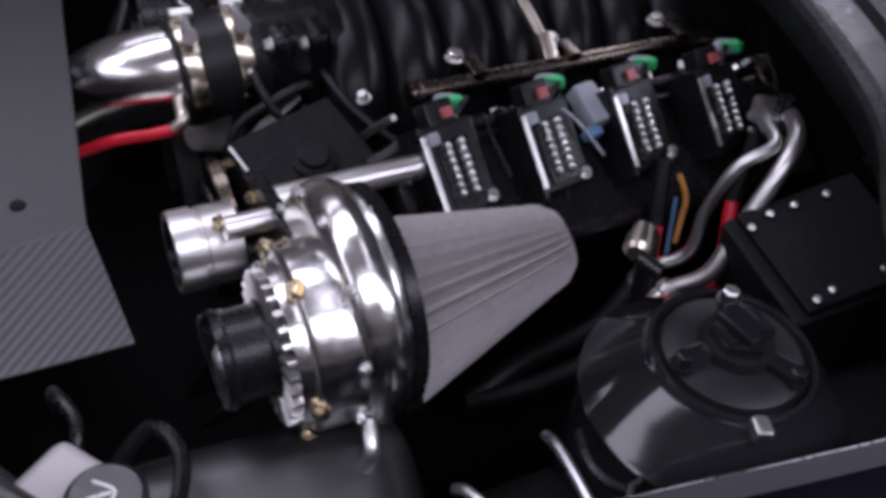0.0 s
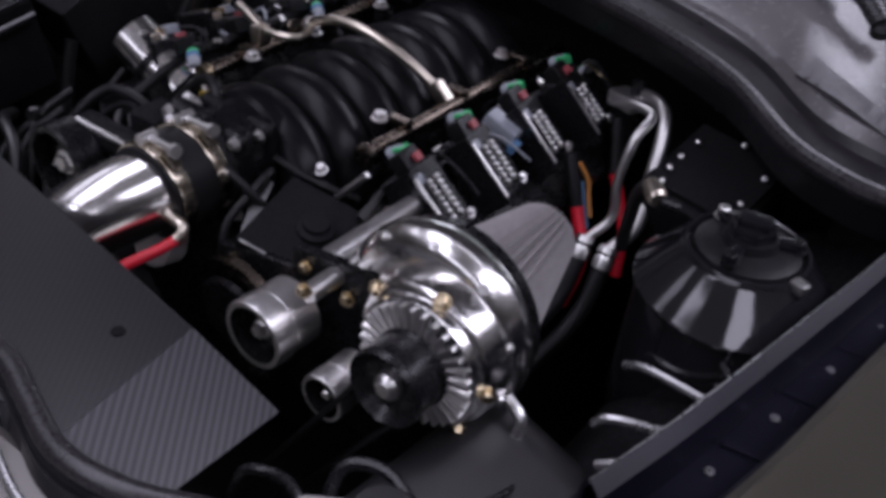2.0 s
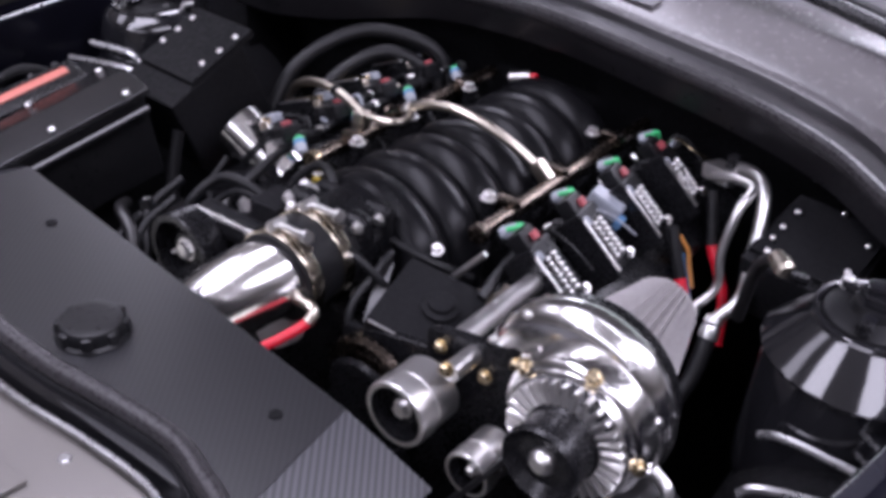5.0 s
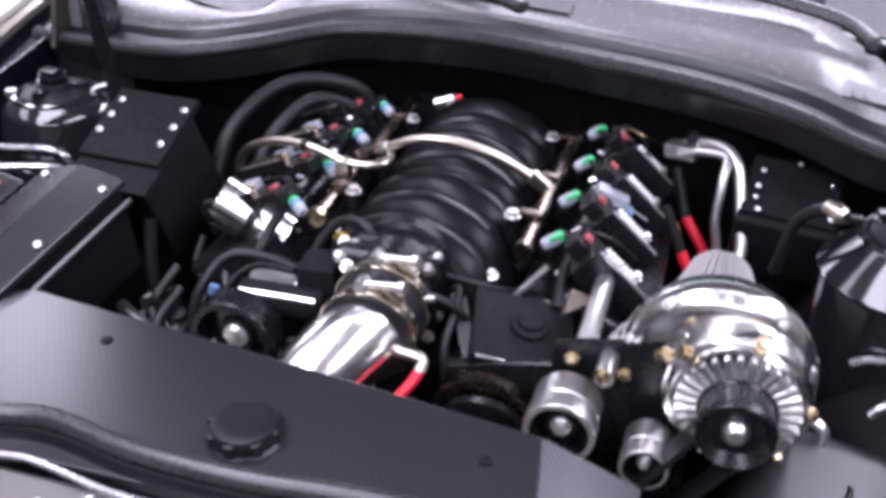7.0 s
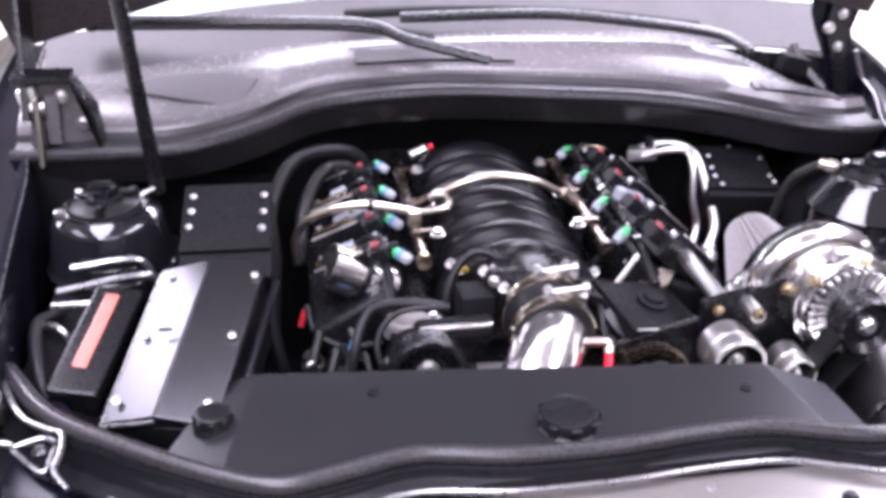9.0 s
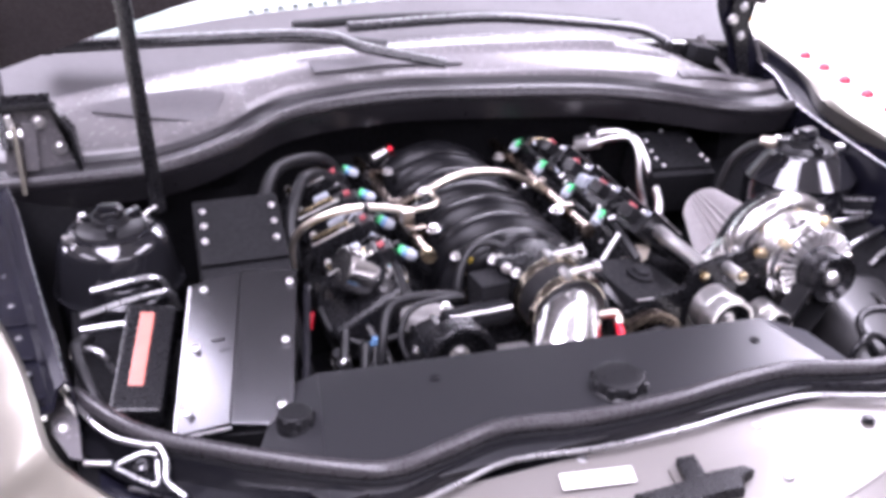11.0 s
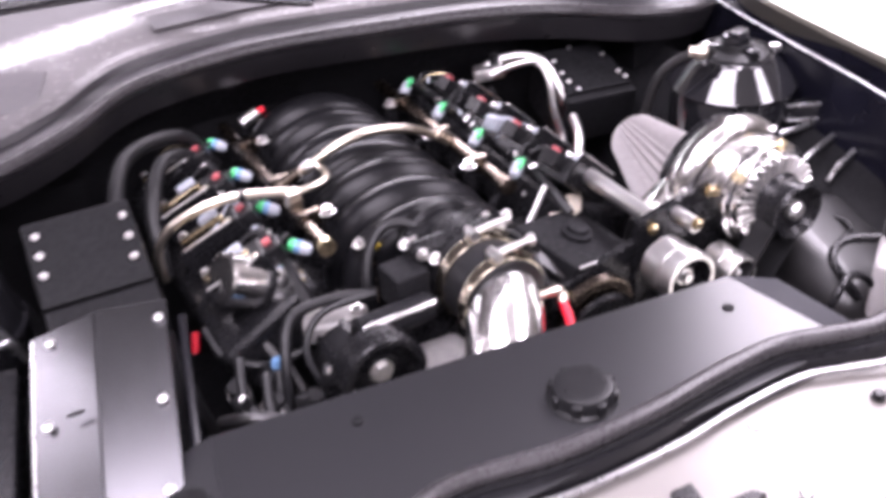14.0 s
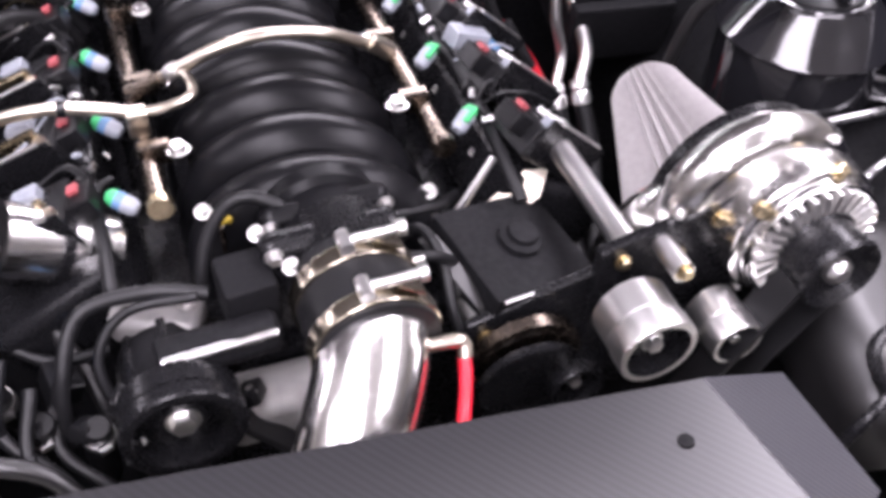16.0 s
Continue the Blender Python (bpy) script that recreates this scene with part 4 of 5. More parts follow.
part("pipe", sweep([(0.006, -0.190, 0.864), (0.003, -0.218, 0.861), (-0.012, -0.25, 0.851), (-0.034, -0.283, 0.828), (-0.06, -0.315, 0.785), (-0.08, -0.335, 0.71)], 0.0458, 40, 8), M_CHROME, el)
part("bung", sweep([(0.03, -0.228, 0.857), (0.066, -0.232, 0.857), (0.074, -0.234, 0.853), (0.073, -0.242, 0.845)], 0.0065, 12, 5), M_LINE, el, "small bright hose barb")
hz = thing("vacuum_hose", (0.075, -0.245, 0.8), "short bright red vacuum hose", "hose")
part("sleeve", sweep([(0.074, -0.236, 0.846), (0.066, -0.262, 0.838), (0.052, -0.295, 0.828), (0.04, -0.33, 0.812)], 0.0058, 12, 6), M_RED, hz)

# ---------------------------------------------------------------- supercharger
sx, sz = 0.388, 0.881
sc = thing("supercharger", (sx, -0.19, 0.78), "mirror-polished centrifugal supercharger with black pulley", "supercharger")
part("gearcase", lathe([(0, 0.050), (0.002, 0.062), (0.010, 0.064), (0.02, 0.062), (0.024, 0.05)], (sx, -0.250, sz), (0, 1, 0), 48), M_CHROME, sc)
part("fluted_face", lathe([(0, 0.034), (0.0, 0.036), (0.003, 0.056), (0.012, 0.060)], (sx, -0.252, sz), (0, 1, 0), 72, flute=1, depth=0.07), M_CAST, sc, "radially fluted machined face")
for k in range(30):
    a = 2 * math.pi * k / 30
    part("fin", box((sx + 0.047 * math.cos(a), -0.2505, sz + 0.047 * math.sin(a)), (0.023, 0.008, 0.0045), (0, -math.degrees(a), 0), 0.001), M_CAST, sc)
part("gear_housing", lathe([(0, 0.058), (0.002, 0.066), (0.005, 0.0695), (0.007, 0.0705), (0.030, 0.0715), (0.033, 0.070), (0.050, 0.069)], (sx - 0.002, -0.240, sz), (0, 1, 0), 64), M_CHROME, sc)
vx, vz = 0.364, 0.879
part("volute", lathe([(0, 0.066), (0.001, 0.079), (0.003, 0.086), (0.007, 0.0915), (0.013, 0.0955), (0.022, 0.0975), (0.031, 0.0965), (0.036, 0.093), (0.0365, 0.090), (0.039, 0.0905), (0.043, 0.0885), (0.045, 0.08)], (vx, -0.209, vz), (0, 1, 0), 72), M_CHROME, sc)
part("outlet", sweep([(sx - 0.045, -0.187, sz + 0.036), (sx - 0.082, -0.178, sz + 0.012), (sx - 0.108, -0.165, sz - 0.022), (sx - 0.118, -0.150, sz - 0.075), (sx - 0.12, -0.14, sz - 0.17)], lambda t: 0.029 + 0.005 * t, 24, 6), M_CHROME, sc)
part("back_ring", lathe([(0, 0.086), (0.002, 0.089), (0.012, 0.088), (0.014, 0.08)], (vx, -0.166, vz), (0, 1, 0), 48), M_SATIN, sc, "black rear ring")
pu = part("pulley", lathe([(0.012, 0.014), (0.010, 0.026), (0.002, 0.0335), (0.0, 0.0355), (0.003, 0.037), (0.006, 0.0375), (0.009, 0.035), (0.034, 0.035), (0.037, 0.0375), (0.04, 0.0375), (0.041, 0.03)], (sx, -0.292, sz), (0, 1, 0), 48), M_SATIN, sc, "satin black drive pulley")
part("pulley_bolt", lathe([(-0.002, 0.007), (0.002, 0.012), (0.006, 0.0135), (0.014, 0.0135)], (sx, -0.290, sz), (0, 1, 0), 20), M_CAST, pu)
for dx, dz in [(0.010, 0.055), (0.054, 0.0), (-0.045, 0.036), (0.035, -0.045)]:
    part("gold_bolt", bolt((sx + dx * 1.22, -0.236, sz + dz * 1.22), (dx, -0.05, dz), 0.006, 0.006), M_BRASSY, sc, "gold anodised bolt")
for k in range(10):
    a = 2 * math.pi * (k + 0.5) / 10
    part("clamp_screw", bolt((vx + 0.0905 * math.cos(a), -0.2035, vz + 0.0905 * math.sin(a)), (0.8 * math.cos(a), -1, 0.8 * math.sin(a)), 0.0035, 0.004), M_CAST, sc)
part("drain_fitting", sweep([(sx + 0.066, -0.20, sz - 0.03), (sx + 0.085, -0.205, sz - 0.04), (sx + 0.085, -0.21, sz - 0.06)], 0.006, 10, 4), M_CAST, sc)

af = thing("air_filter", (0.375, -0.05, 0.81), "grey pleated conical air filter on the supercharger inlet", "air filter")
fax = V((0.04, 1, 0.24)).normalized()
fo = V((0.353, -0.150, 0.840))
part("pleats", lathe([(0, 0.072), (0.006, 0.080), (0.138, 0.041), (0.156, 0.036), (0.168, 0.026), (0.173, 0.0)], fo, fax, 68, flute=1, depth=0.13, caps=False), M_FILTER, af)
part("collar", lathe([(-0.012, 0.078), (-0.01, 0.084), (0.004, 0.083), (0.006, 0.079)], fo, fax, 48), M_RUBBER, af, "black rubber collar")

# bracket, idlers and front drive
bk = thing("supercharger_bracket", (0.25, -0.2, 0.74), "black machined bracket plate with brass-coloured bolts", "bracket")
part("plate", plate([(0.20, -0.198, 0.70), (0.35, -0.198, 0.70), (0.352, -0.198, 0.90), (0.338, -0.198, 0.915), (0.305, -0.198, 0.915), (0.28, -0.198, 0.90), (0.245, -0.198, 0.898), (0.205, -0.198, 0.888)], (0, -0.012, 0), 0.003), M_SATIN, bk)
part("arm", plate([(0.08, -0.192, 0.75), (0.21, -0.192, 0.74), (0.21, -0.192, 0.86), (0.15, -0.192, 0.845), (0.09, -0.192, 0.83)], (0, -0.010, 0), 0.003), M_SATIN, bk)
for p in [(0.225, -0.212, 0.876), (0.26, -0.25, 0.89), (0.312, -0.212, 0.90), (0.279, -0.212, 0.868), (0.106, -0.204, 0.815), (0.094, -0.214, 0.79)]:
    part("bolt", bolt(p, (0, -1, 0.15), 0.006, 0.006), M_BRASSY, bk)
for p, r0, y1 in [((0.235, -0.197, 0.880), 0.0115, -0.06), ((0.262, -0.248, 0.885), 0.010, -0.198), ((0.105, -0.190, 0.812), 0.010, -0.11)]:
    part("standoff", lathe([(0, r0), (y1 - p[1], r0)], p, (0, 1, 0), 20), M_CAST, bk, "bright round standoff")
part("top_box", box((0.155, -0.135, 0.825), (0.115, 0.11, 0.05), (8, 12, 14), 0.004), M_DARK, bk)
part("box_edge", box((0.165, -0.193, 0.842), (0.09, 0.003, 0.003), (0, 12, 14), 0.001), M_ALU, bk)
part("box_lid", lathe([(0, 0.021), (0.006, 0.021), (0.008, 0.015), (0.013, 0.014), (0.014, 0.011)], (0.165, -0.135, 0.849), (0.2, -0.14, 1), 12), M_DARK, bk)


def idler(at, r, length, material, label, face=None):
    x, y, z = at
    th = thing("idler_pulley", (x, y, z - r), label, "idler pulley", "pulleys of the belt drive")
    n = 48
    prof = [(0.0, r * 0.82), (0, r * 0.97), (0.002, r), (length * 0.38, r), (length * 0.40, r * 0.93), (length * 0.46, r * 0.93), (length * 0.48, r * 0.97), (length, r * 0.97), (length, r * 0.5)]
    rim = part("rim", lathe(prof, (x, y, z), (0, 1, 0), n, caps=False), material, th)
    part("web", lathe([(0.022, r * 0.80), (0.02, r * 0.45), (0.014, r * 0.4)], (x, y, z), (0, 1, 0), 32), M_SATIN, rim)
    part("inner_wall", lathe([(0.0005, r * 0.825), (0.024, r * 0.79)], (x, y, z), (0, 1, 0), 32, caps=False), face or material, rim)
    part("centre_bolt", bolt((x, y + 0.014, z), (0, -1, 0), r * 0.22, 0.008), M_CAST, rim)


idler((0.228, -0.285, 0.838), 0.036, 0.055, M_CAST, "machined aluminium idler pulley on the bracket", M_SATIN)
idler((0.312, -0.282, 0.812), 0.0245, 0.05, M_CAST, "small machined aluminium idler pulley below the drive pulley", M_SATIN)
idler((-0.153, -0.228, 0.825), 0.050, 0.035, M_SATIN, "satin black belt pulley on the engine front")
idler((0.184, -0.245, 0.757), 0.026, 0.04, M_SATIN, "small satin black belt pulley low on the bracket")
ge = thing("crank_gear", (0.137, -0.215, 0.77), "yellow-zinc wheel half hidden by the bracket", "gear wheel")
part("disc", lathe([(0, 0.05), (0.001, 0.055), (0.012, 0.055), (0.013, 0.05)], (0.137, -0.222, 0.785), (0, 1, 0.1), 48), M_RAIL, ge)
part("guard", lathe([(0, 0.046), (0.004, 0.050), (0.006, 0.050)], (0.139, -0.231, 0.770), (0, 1, 0.1), 40), M_SATIN, ge, "satin black guard disc")
belt = thing("drive_belt", (0.2, -0.26, 0.6), "ribbed black rubber drive belt round the pulleys", "drive belt")
part("strand", plate([(0.355, -0.285, 0.868), (0.358, -0.285, 0.862), (0.20, -0.285, 0.60), (0.195, -0.285, 0.604)], (0, 0.034, 0), 0.001), M_RUBBER, belt)
part("strand", plate([(0.423, -0.285, 0.878), (0.419, -0.285, 0.876), (0.22, -0.285, 0.58), (0.225, -0.285, 0.577)], (0, 0.034, 0), 0.001), M_RUBBER, belt)

for pts in ([(-0.105, -0.222, 0.80), (-0.11, -0.222, 0.796), (0.0, -0.222, 0.64), (0.005, -0.222, 0.645)], [(-0.198, -0.222, 0.80), (-0.203, -0.222, 0.80), (-0.10, -0.222, 0.62), (-0.095, -0.222, 0.62)]):
    part("strand", plate(pts, (0, 0.026, 0), 0.001), M_RUBBER, belt)
wp = thing("water_pump", (-0.07, -0.18, 0.72), "pale cast aluminium water pump housing behind the belt", "water pump")
part("housing", box((-0.072, -0.172, 0.762), (0.10, 0.05, 0.06), (10, 8, 6), 0.014, seg=3), M_CASTING, wp)
part("snout", lathe([(0, 0.026), (0.03, 0.024), (0.034, 0.018)], (-0.03, -0.175, 0.755), (0.2, -0.8, 0.3), 20), M_CASTING, wp)
tc = thing("thermostat_housing", (-0.155, -0.088, 0.78), "pale cast aluminium thermostat housing beside the block", "thermostat housing")
part("casting", box((-0.156, -0.088, 0.812), (0.08, 0.045, 0.034), (6, 4, -22), 0.010, seg=3), M_CASTING, tc)
part("stud", bolt((-0.13, -0.095, 0.828), (0, 0, 1), 0.006, 0.008), M_CAST, tc)
sb = thing("strap_bracket", (0.17, -0.07, 0.78), "folded pale polished strap bracket behind the black box", "bracket")
part("strap", plate([(0.118, -0.074, 0.808), (0.20, -0.062, 0.858), (0.23, -0.055, 0.848), (0.205, -0.09, 0.848), (0.128, -0.098, 0.808)], (0, 0.0, 0.004), 0.001), M_LINE, sb)
part("stay", sweep([(0.10, -0.075, 0.80), (0.135, -0.07, 0.845), (0.168, -0.06, 0.885)], 0.004, 8, 4), M_CAST, sb)

# left front accessory and hoses
alt = thing("alternator", (-0.16, -0.13, 0.74), "satin black alternator behind the black pulley", "alternator")
part("case", lathe([(0, 0.034), (0.006, 0.042), (0.07, 0.044), (0.08, 0.034)], (-0.155, -0.18, 0.783), (0, 1, 0), 32), M_DARK, alt)
for k in range(8):
    a = 2 * math.pi * k / 8
    part("rib", box((-0.155 + 0.0435 * math.cos(a), -0.14, 0.783 + 0.0435 * math.sin(a)), (0.006, 0.07, 0.008), (0, -math.degrees(a), 0), 0.001), M_SATIN, alt)
can = thing("breather_can", (-0.23, -0.02, 0.81), "chrome breather canister with steel band on the valve cover", "breather canister")
cax = V((0.72, 0.1, -0.45)).normalized()
co0 = V((-0.270, -0.026, 0.888))
part("shell", lathe([(0, 0.026), (0.004, 0.033), (0.102, 0.033), (0.108, 0.026)], co0, cax, 32), M_CHROME, can)
part("band", lathe([(0.048, 0.033), (0.049, 0.036), (0.058, 0.036), (0.059, 0.033)], co0, cax, 32), M_SATIN, can)
part("foot", box((-0.225, -0.02, 0.835), (0.04, 0.04, 0.03), (0, 0, 0), 0.004), M_SATIN, can)


def hose(pts, r, material, label, name="hose", per=8, corr=0.0):
    th = thing(name, pts[0], label, "hose")
    part("tube", sweep(pts, r, 12, per, corrugate=corr), material, th)
    return th


hose([(-0.113, -0.10, 0.84), (-0.111, -0.093, 0.862), (-0.099, -0.08, 0.888), (-0.08, -0.072, 0.908), (-0.06, -0.074, 0.914), (-0.039, -0.084, 0.908), (-0.031, -0.089, 0.892), (-0.03, -0.092, 0.87)], 0.0062, M_RUBBER, "thin black breather hose looped at the manifold front")
hose([(-0.11, -0.115, 0.855), (-0.16, -0.10, 0.858), (-0.215, -0.105, 0.855), (-0.24, -0.14, 0.82), (-0.25, -0.16, 0.76)], 0.0068, M_RUBBER, "black rubber coolant hose bending down beside the engine")
hose([(-0.12, -0.12, 0.86), (-0.18, -0.11, 0.85), (-0.21, -0.13, 0.82), (-0.2, -0.16, 0.77)], 0.0045, M_RUBBER, "black rubber hose behind the coolant hose")
hose([(-0.355, 0.11, 0.82), (-0.345, 0.17, 0.895), (-0.30, 0.265, 0.932), (-0.21, 0.32, 0.915), (-0.17, 0.33, 0.85)], 0.0115, M_RUBBER, "thick black heater hose arching to the firewall")
hose([(-0.305, 0.13, 0.81), (-0.295, 0.19, 0.878), (-0.255, 0.26, 0.912), (-0.20, 0.30, 0.885), (-0.17, 0.31, 0.83)], 0.011, M_RUBBER, "second black heater hose beside the first")
hose([(-0.35, -0.06, 0.86), (-0.345, -0.08, 0.80), (-0.33, -0.1, 0.72)], 0.009, M_RUBBER, "black hose falling from the fuel feed")
hose([(-0.304, 0.028, 0.787), (-0.308, 0.021, 0.777), (-0.312, 0.014, 0.766)], 0.005, M_RED, "thin red power cable beside the black box", "cable")
for k, (x, y, z) in enumerate([(-0.285, -0.16, 0.80), (-0.265, -0.19, 0.79), (-0.30, -0.20, 0.77), (-0.245, -0.17, 0.77)]):
    hose([(x, y + 0.05, z + 0.03), (x - 0.01, y, z), (x + 0.03, y - 0.04, z - 0.03), (x + 0.05, y - 0.06, z - 0.1)], 0.006, M_RUBBER, "thin black wiring loom branch by the alternator", "wiring_loom")
random.seed(7)
for k in range(7):
    x, y, z = -0.30 + 0.034 * k, -0.155 + 0.012 * math.sin(3 * k) - 0.004 * k, 0.792 + 0.012 * math.cos(2 * k)
    c2 = thing("loom_plug", (x, y, z - 0.012), "small black loom plug among the front hoses", "connector", "loom plugs by the alternator")
    part("shell", box((x, y, z), (0.018, 0.024, 0.016), (random.uniform(-30, 30), random.uniform(-30, 30), random.uniform(-40, 40)), 0.003), M_PLASTIC, c2)
    part("lock", box((x, y - 0.004, z + 0.009), (0.006, 0.010, 0.004), (0, 0, random.uniform(-40, 40)), 0.001), M_CAST if k % 3 == 0 else M_PLASTIC, c2)
hose([(-0.245, -0.055, 0.825), (-0.24, -0.075, 0.80), (-0.225, -0.10, 0.775), (-0.215, -0.13, 0.74)], 0.0075, M_DUCT, "dark grey formed hose falling from the canister")
hose([(-0.30, -0.02, 0.82), (-0.29, -0.06, 0.80), (-0.25, -0.09, 0.79), (-0.2, -0.10, 0.80)], 0.0055, M_RUBBER, "black vacuum hose crossing behind the alternator")
hose([(-0.33, -0.17, 0.80), (-0.30, -0.20, 0.815), (-0.26, -0.215, 0.80), (-0.23, -0.24, 0.76)], 0.008, M_DUCT, "dark grey coolant hose by the cover edge")
for bx_, by_, bz_ in [(-0.062, -0.105, 0.902), (-0.043, -0.146, 0.897), (0.074, -0.064, 0.868), (-0.098, -0.046, 0.885), (0.104, -0.062, 0.864), (-0.19, -0.205, 0.80)]:
    solid("flange_bolt", bolt((bx_, by_, bz_ - 0.002), (0, -0.4, 1), 0.0058, 0.008), M_CAST, "bright hex bolt on the engine front", "bolt", "bolts round the manifold front")
yp = thing("dipstick", (-0.085, -0.062, 0.86), "small yellow dipstick ring beside the manifold", "dipstick")
part("ring", sweep([(-0.092, -0.062, 0.878), (-0.086, -0.066, 0.886), (-0.079, -0.062, 0.884), (-0.078, -0.056, 0.876)], 0.0032, 8, 5), M_YELLOW, yp)
part("tube", sweep([(-0.086, -0.06, 0.80), (-0.086, -0.06, 0.876)], 0.003, 8, 3), M_RAIL, yp)
cnr = thing("wiring_connector", (-0.245, -0.11, 0.77), "black wiring connector with small blue plug", "connector")
part("shell", box((-0.247, -0.108, 0.782), (0.030, 0.034, 0.026), (10, 20, 15), 0.003), M_PLASTIC, cnr)
part("plug", box((-0.241, -0.106, 0.801), (0.012, 0.010, 0.014), (0, 20, 10), 0.002), M_BLUE, cnr, "small blue plug")
part("wire", sweep([(-0.247, -0.12, 0.785), (-0.255, -0.14, 0.79), (-0.268, -0.155, 0.775), (-0.27, -0.17, 0.74)], 0.0035, 8, 5), M_RUBBER, cnr)
for hx_, hy_, hz_, lean in [(-0.272, -0.150, 0.765, 0.25), (-0.292, -0.118, 0.775, -0.2), (-0.225, -0.165, 0.76, 0.1)]:
    up = thing("coolant_hose", (hx_, hy_, hz_ - 0.07), "black coolant hose held by a bright steel clamp", "hose", "clamped coolant hoses")
    axis_ = V((lean, -0.25, 1)).normalized()
    part("tube", lathe([(-0.07, 0.0125), (0.03, 0.0125), (0.034, 0.010)], (hx_, hy_, hz_), axis_, 20), M_RUBBER, up)
    band = part("clamp", lathe([(-0.004, 0.0128), (-0.004, 0.0138), (0.004, 0.0138), (0.004, 0.0128)], V((hx_, hy_, hz_)) + axis_ * 0.016, axis_, 24, caps=False), M_CAST, up, "bright steel clamp")
    part("screw", box(V((hx_, hy_, hz_)) + axis_ * 0.016 + V((0.004, -0.015, 0.0)), (0.012, 0.006, 0.007), (0, 0, 20), 0.001), M_CAST, band)
hose([(0.06, -0.10, 0.85), (0.078, -0.115, 0.872), (0.085, -0.15, 0.865), (0.083, -0.185, 0.84), (0.09, -0.2, 0.80)], 0.0048, M_RUBBER, "thin black hose curving beside the coupler")
hose([(0.05, -0.155, 0.885), (0.075, -0.16, 0.882), (0.095, -0.15, 0.86), (0.105, -0.13, 0.83)], 0.0045, M_RUBBER, "thin black vacuum hose off the throttle body")
hose([(0.03, -0.09, 0.875), (0.07, -0.085, 0.865), (0.11, -0.07, 0.85), (0.14, -0.04, 0.83)], 0.005, M_RUBBER, "thin black hose along the head")
hf = thing("hose_fitting", (0.05, -0.16, 0.86), "small bright hose fitting on the throttle body", "hose fitting")
part("barb", lathe([(0, 0.006), (0.012, 0.006), (0.013, 0.0045), (0.026, 0.0045)], (0.04, -0.158, 0.880), (1, -0.1, 0.15), 12), M_CAST, hf)
hw = thing("heat_shield", (0.085, -0.15, 0.80), "small dark grey sheet bracket beside the coupler", "bracket")
part("sheet", plate([(0.072, -0.125, 0.868), (0.09, -0.122, 0.865), (0.118, -0.185, 0.835), (0.106, -0.192, 0.832)], (0, 0, 0.003), 0.001), M_DUCT, hw)
part("leg", box((0.098, -0.155, 0.82), (0.01, 0.01, 0.06), (0, 0, 0), 0.002), M_SATIN, hw)
mp = thing("map_sensor", (-0.072, 0.36, 0.87), "small bright sensor with red tip at the manifold rear", "sensor")
part("body", lathe([(0, 0.010), (0.03, 0.010), (0.034, 0.007)], (-0.104, 0.388, 0.877), (1, 0.2, 0.3), 14), M_CAST, mp)
part("tip", lathe([(0.034, 0.006), (0.044, 0.006)], (-0.104, 0.388, 0.877), (1, 0.2, 0.3), 12), M_RED, mp, "red tip")
part("stem", lathe([(0, 0.006), (0.05, 0.006)], (-0.096, 0.388, 0.83), (0, 0, 1), 10), M_SATIN, mp)

# right rear: refrigerant lines, red cables, firewall box
for d, lbl in ((0.0, "bright aluminium refrigerant line bent down to the hose"), (0.032, "second aluminium refrigerant line beside the first")):
    ac = thing("refrigerant_line", (0.37 - d * 0.6, 0.15, 0.77), lbl, "refrigerant line", "pair of refrigerant lines")
    part("pipe", sweep([(0.284, 0.302 - d, 0.896), (0.315, 0.287 - d, 0.911), (0.348, 0.262 - d * 0.8, 0.915), (0.367 - d * 0.6, 0.234 - d, 0.899), (0.378 - d, 0.200 - d * 0.5, 0.85), (0.385 - d, 0.174, 0.806), (0.369 - d, 0.15, 0.778)], 0.0085 if d == 0 else 0.006, 14, 8), M_ALU, ac)
    part("fitting", lathe([(0, 0.011), (0.008, 0.0125), (0.012, 0.010), (0.016, 0.0125), (0.028, 0.0125), (0.03, 0.009)], (0.368 - d, 0.152, 0.782), (0.03, -0.5, -0.86), 16), M_CAST, ac, "ribbed crimp fitting")
    part("sleeve", sweep([(0.369 - d, 0.14, 0.76), (0.37 - d, 0.10, 0.71), (0.35 - d, 0.04, 0.66), (0.32, -0.02, 0.62)], 0.011, 12, 6), M_RUBBER, ac, "black rubber hose end")
bl = thing("line_block", (0.275, 0.29, 0.88), "cast block joining the refrigerant lines at the firewall", "pipe block")
part("block", box((0.290, 0.290, 0.895), (0.05, 0.030, 0.022), (0, -8, -25), 0.005), M_ALU, bl)
part("valve_cap", lathe([(0, 0.008), (0.02, 0.008)], (0.300, 0.288, 0.904), (0, 0, 1), 14), M_SATIN, bl)
for pts in ([(0.285, 0.285, 0.87), (0.307, 0.262, 0.806), (0.345, 0.235, 0.755), (0.36, 0.21, 0.70)], [(0.28, 0.18, 0.86), (0.309, 0.166, 0.804), (0.338, 0.145, 0.75), (0.34, 0.11, 0.70)]):
    rc = thing("power_cable", pts[-1], "red-sleeved cable dropping behind the coils", "cable", "red cables behind the coils")
    part("boot", sweep(pts[:2], 0.008, 10, 5), M_RUBBER, rc, "black rubber boot")
    part("sleeve", sweep(pts[1:], 0.0078, 12, 6), M_RED, rc)
fb2 = thing("firewall_box", (0.44, 0.24, 0.80), "black flat-lidded control box with bright screws at the firewall", "control box")
part("body", box((0.44, 0.245, 0.828), (0.13, 0.13, 0.09), (14, 2, -6), 0.008), M_DARK, fb2)
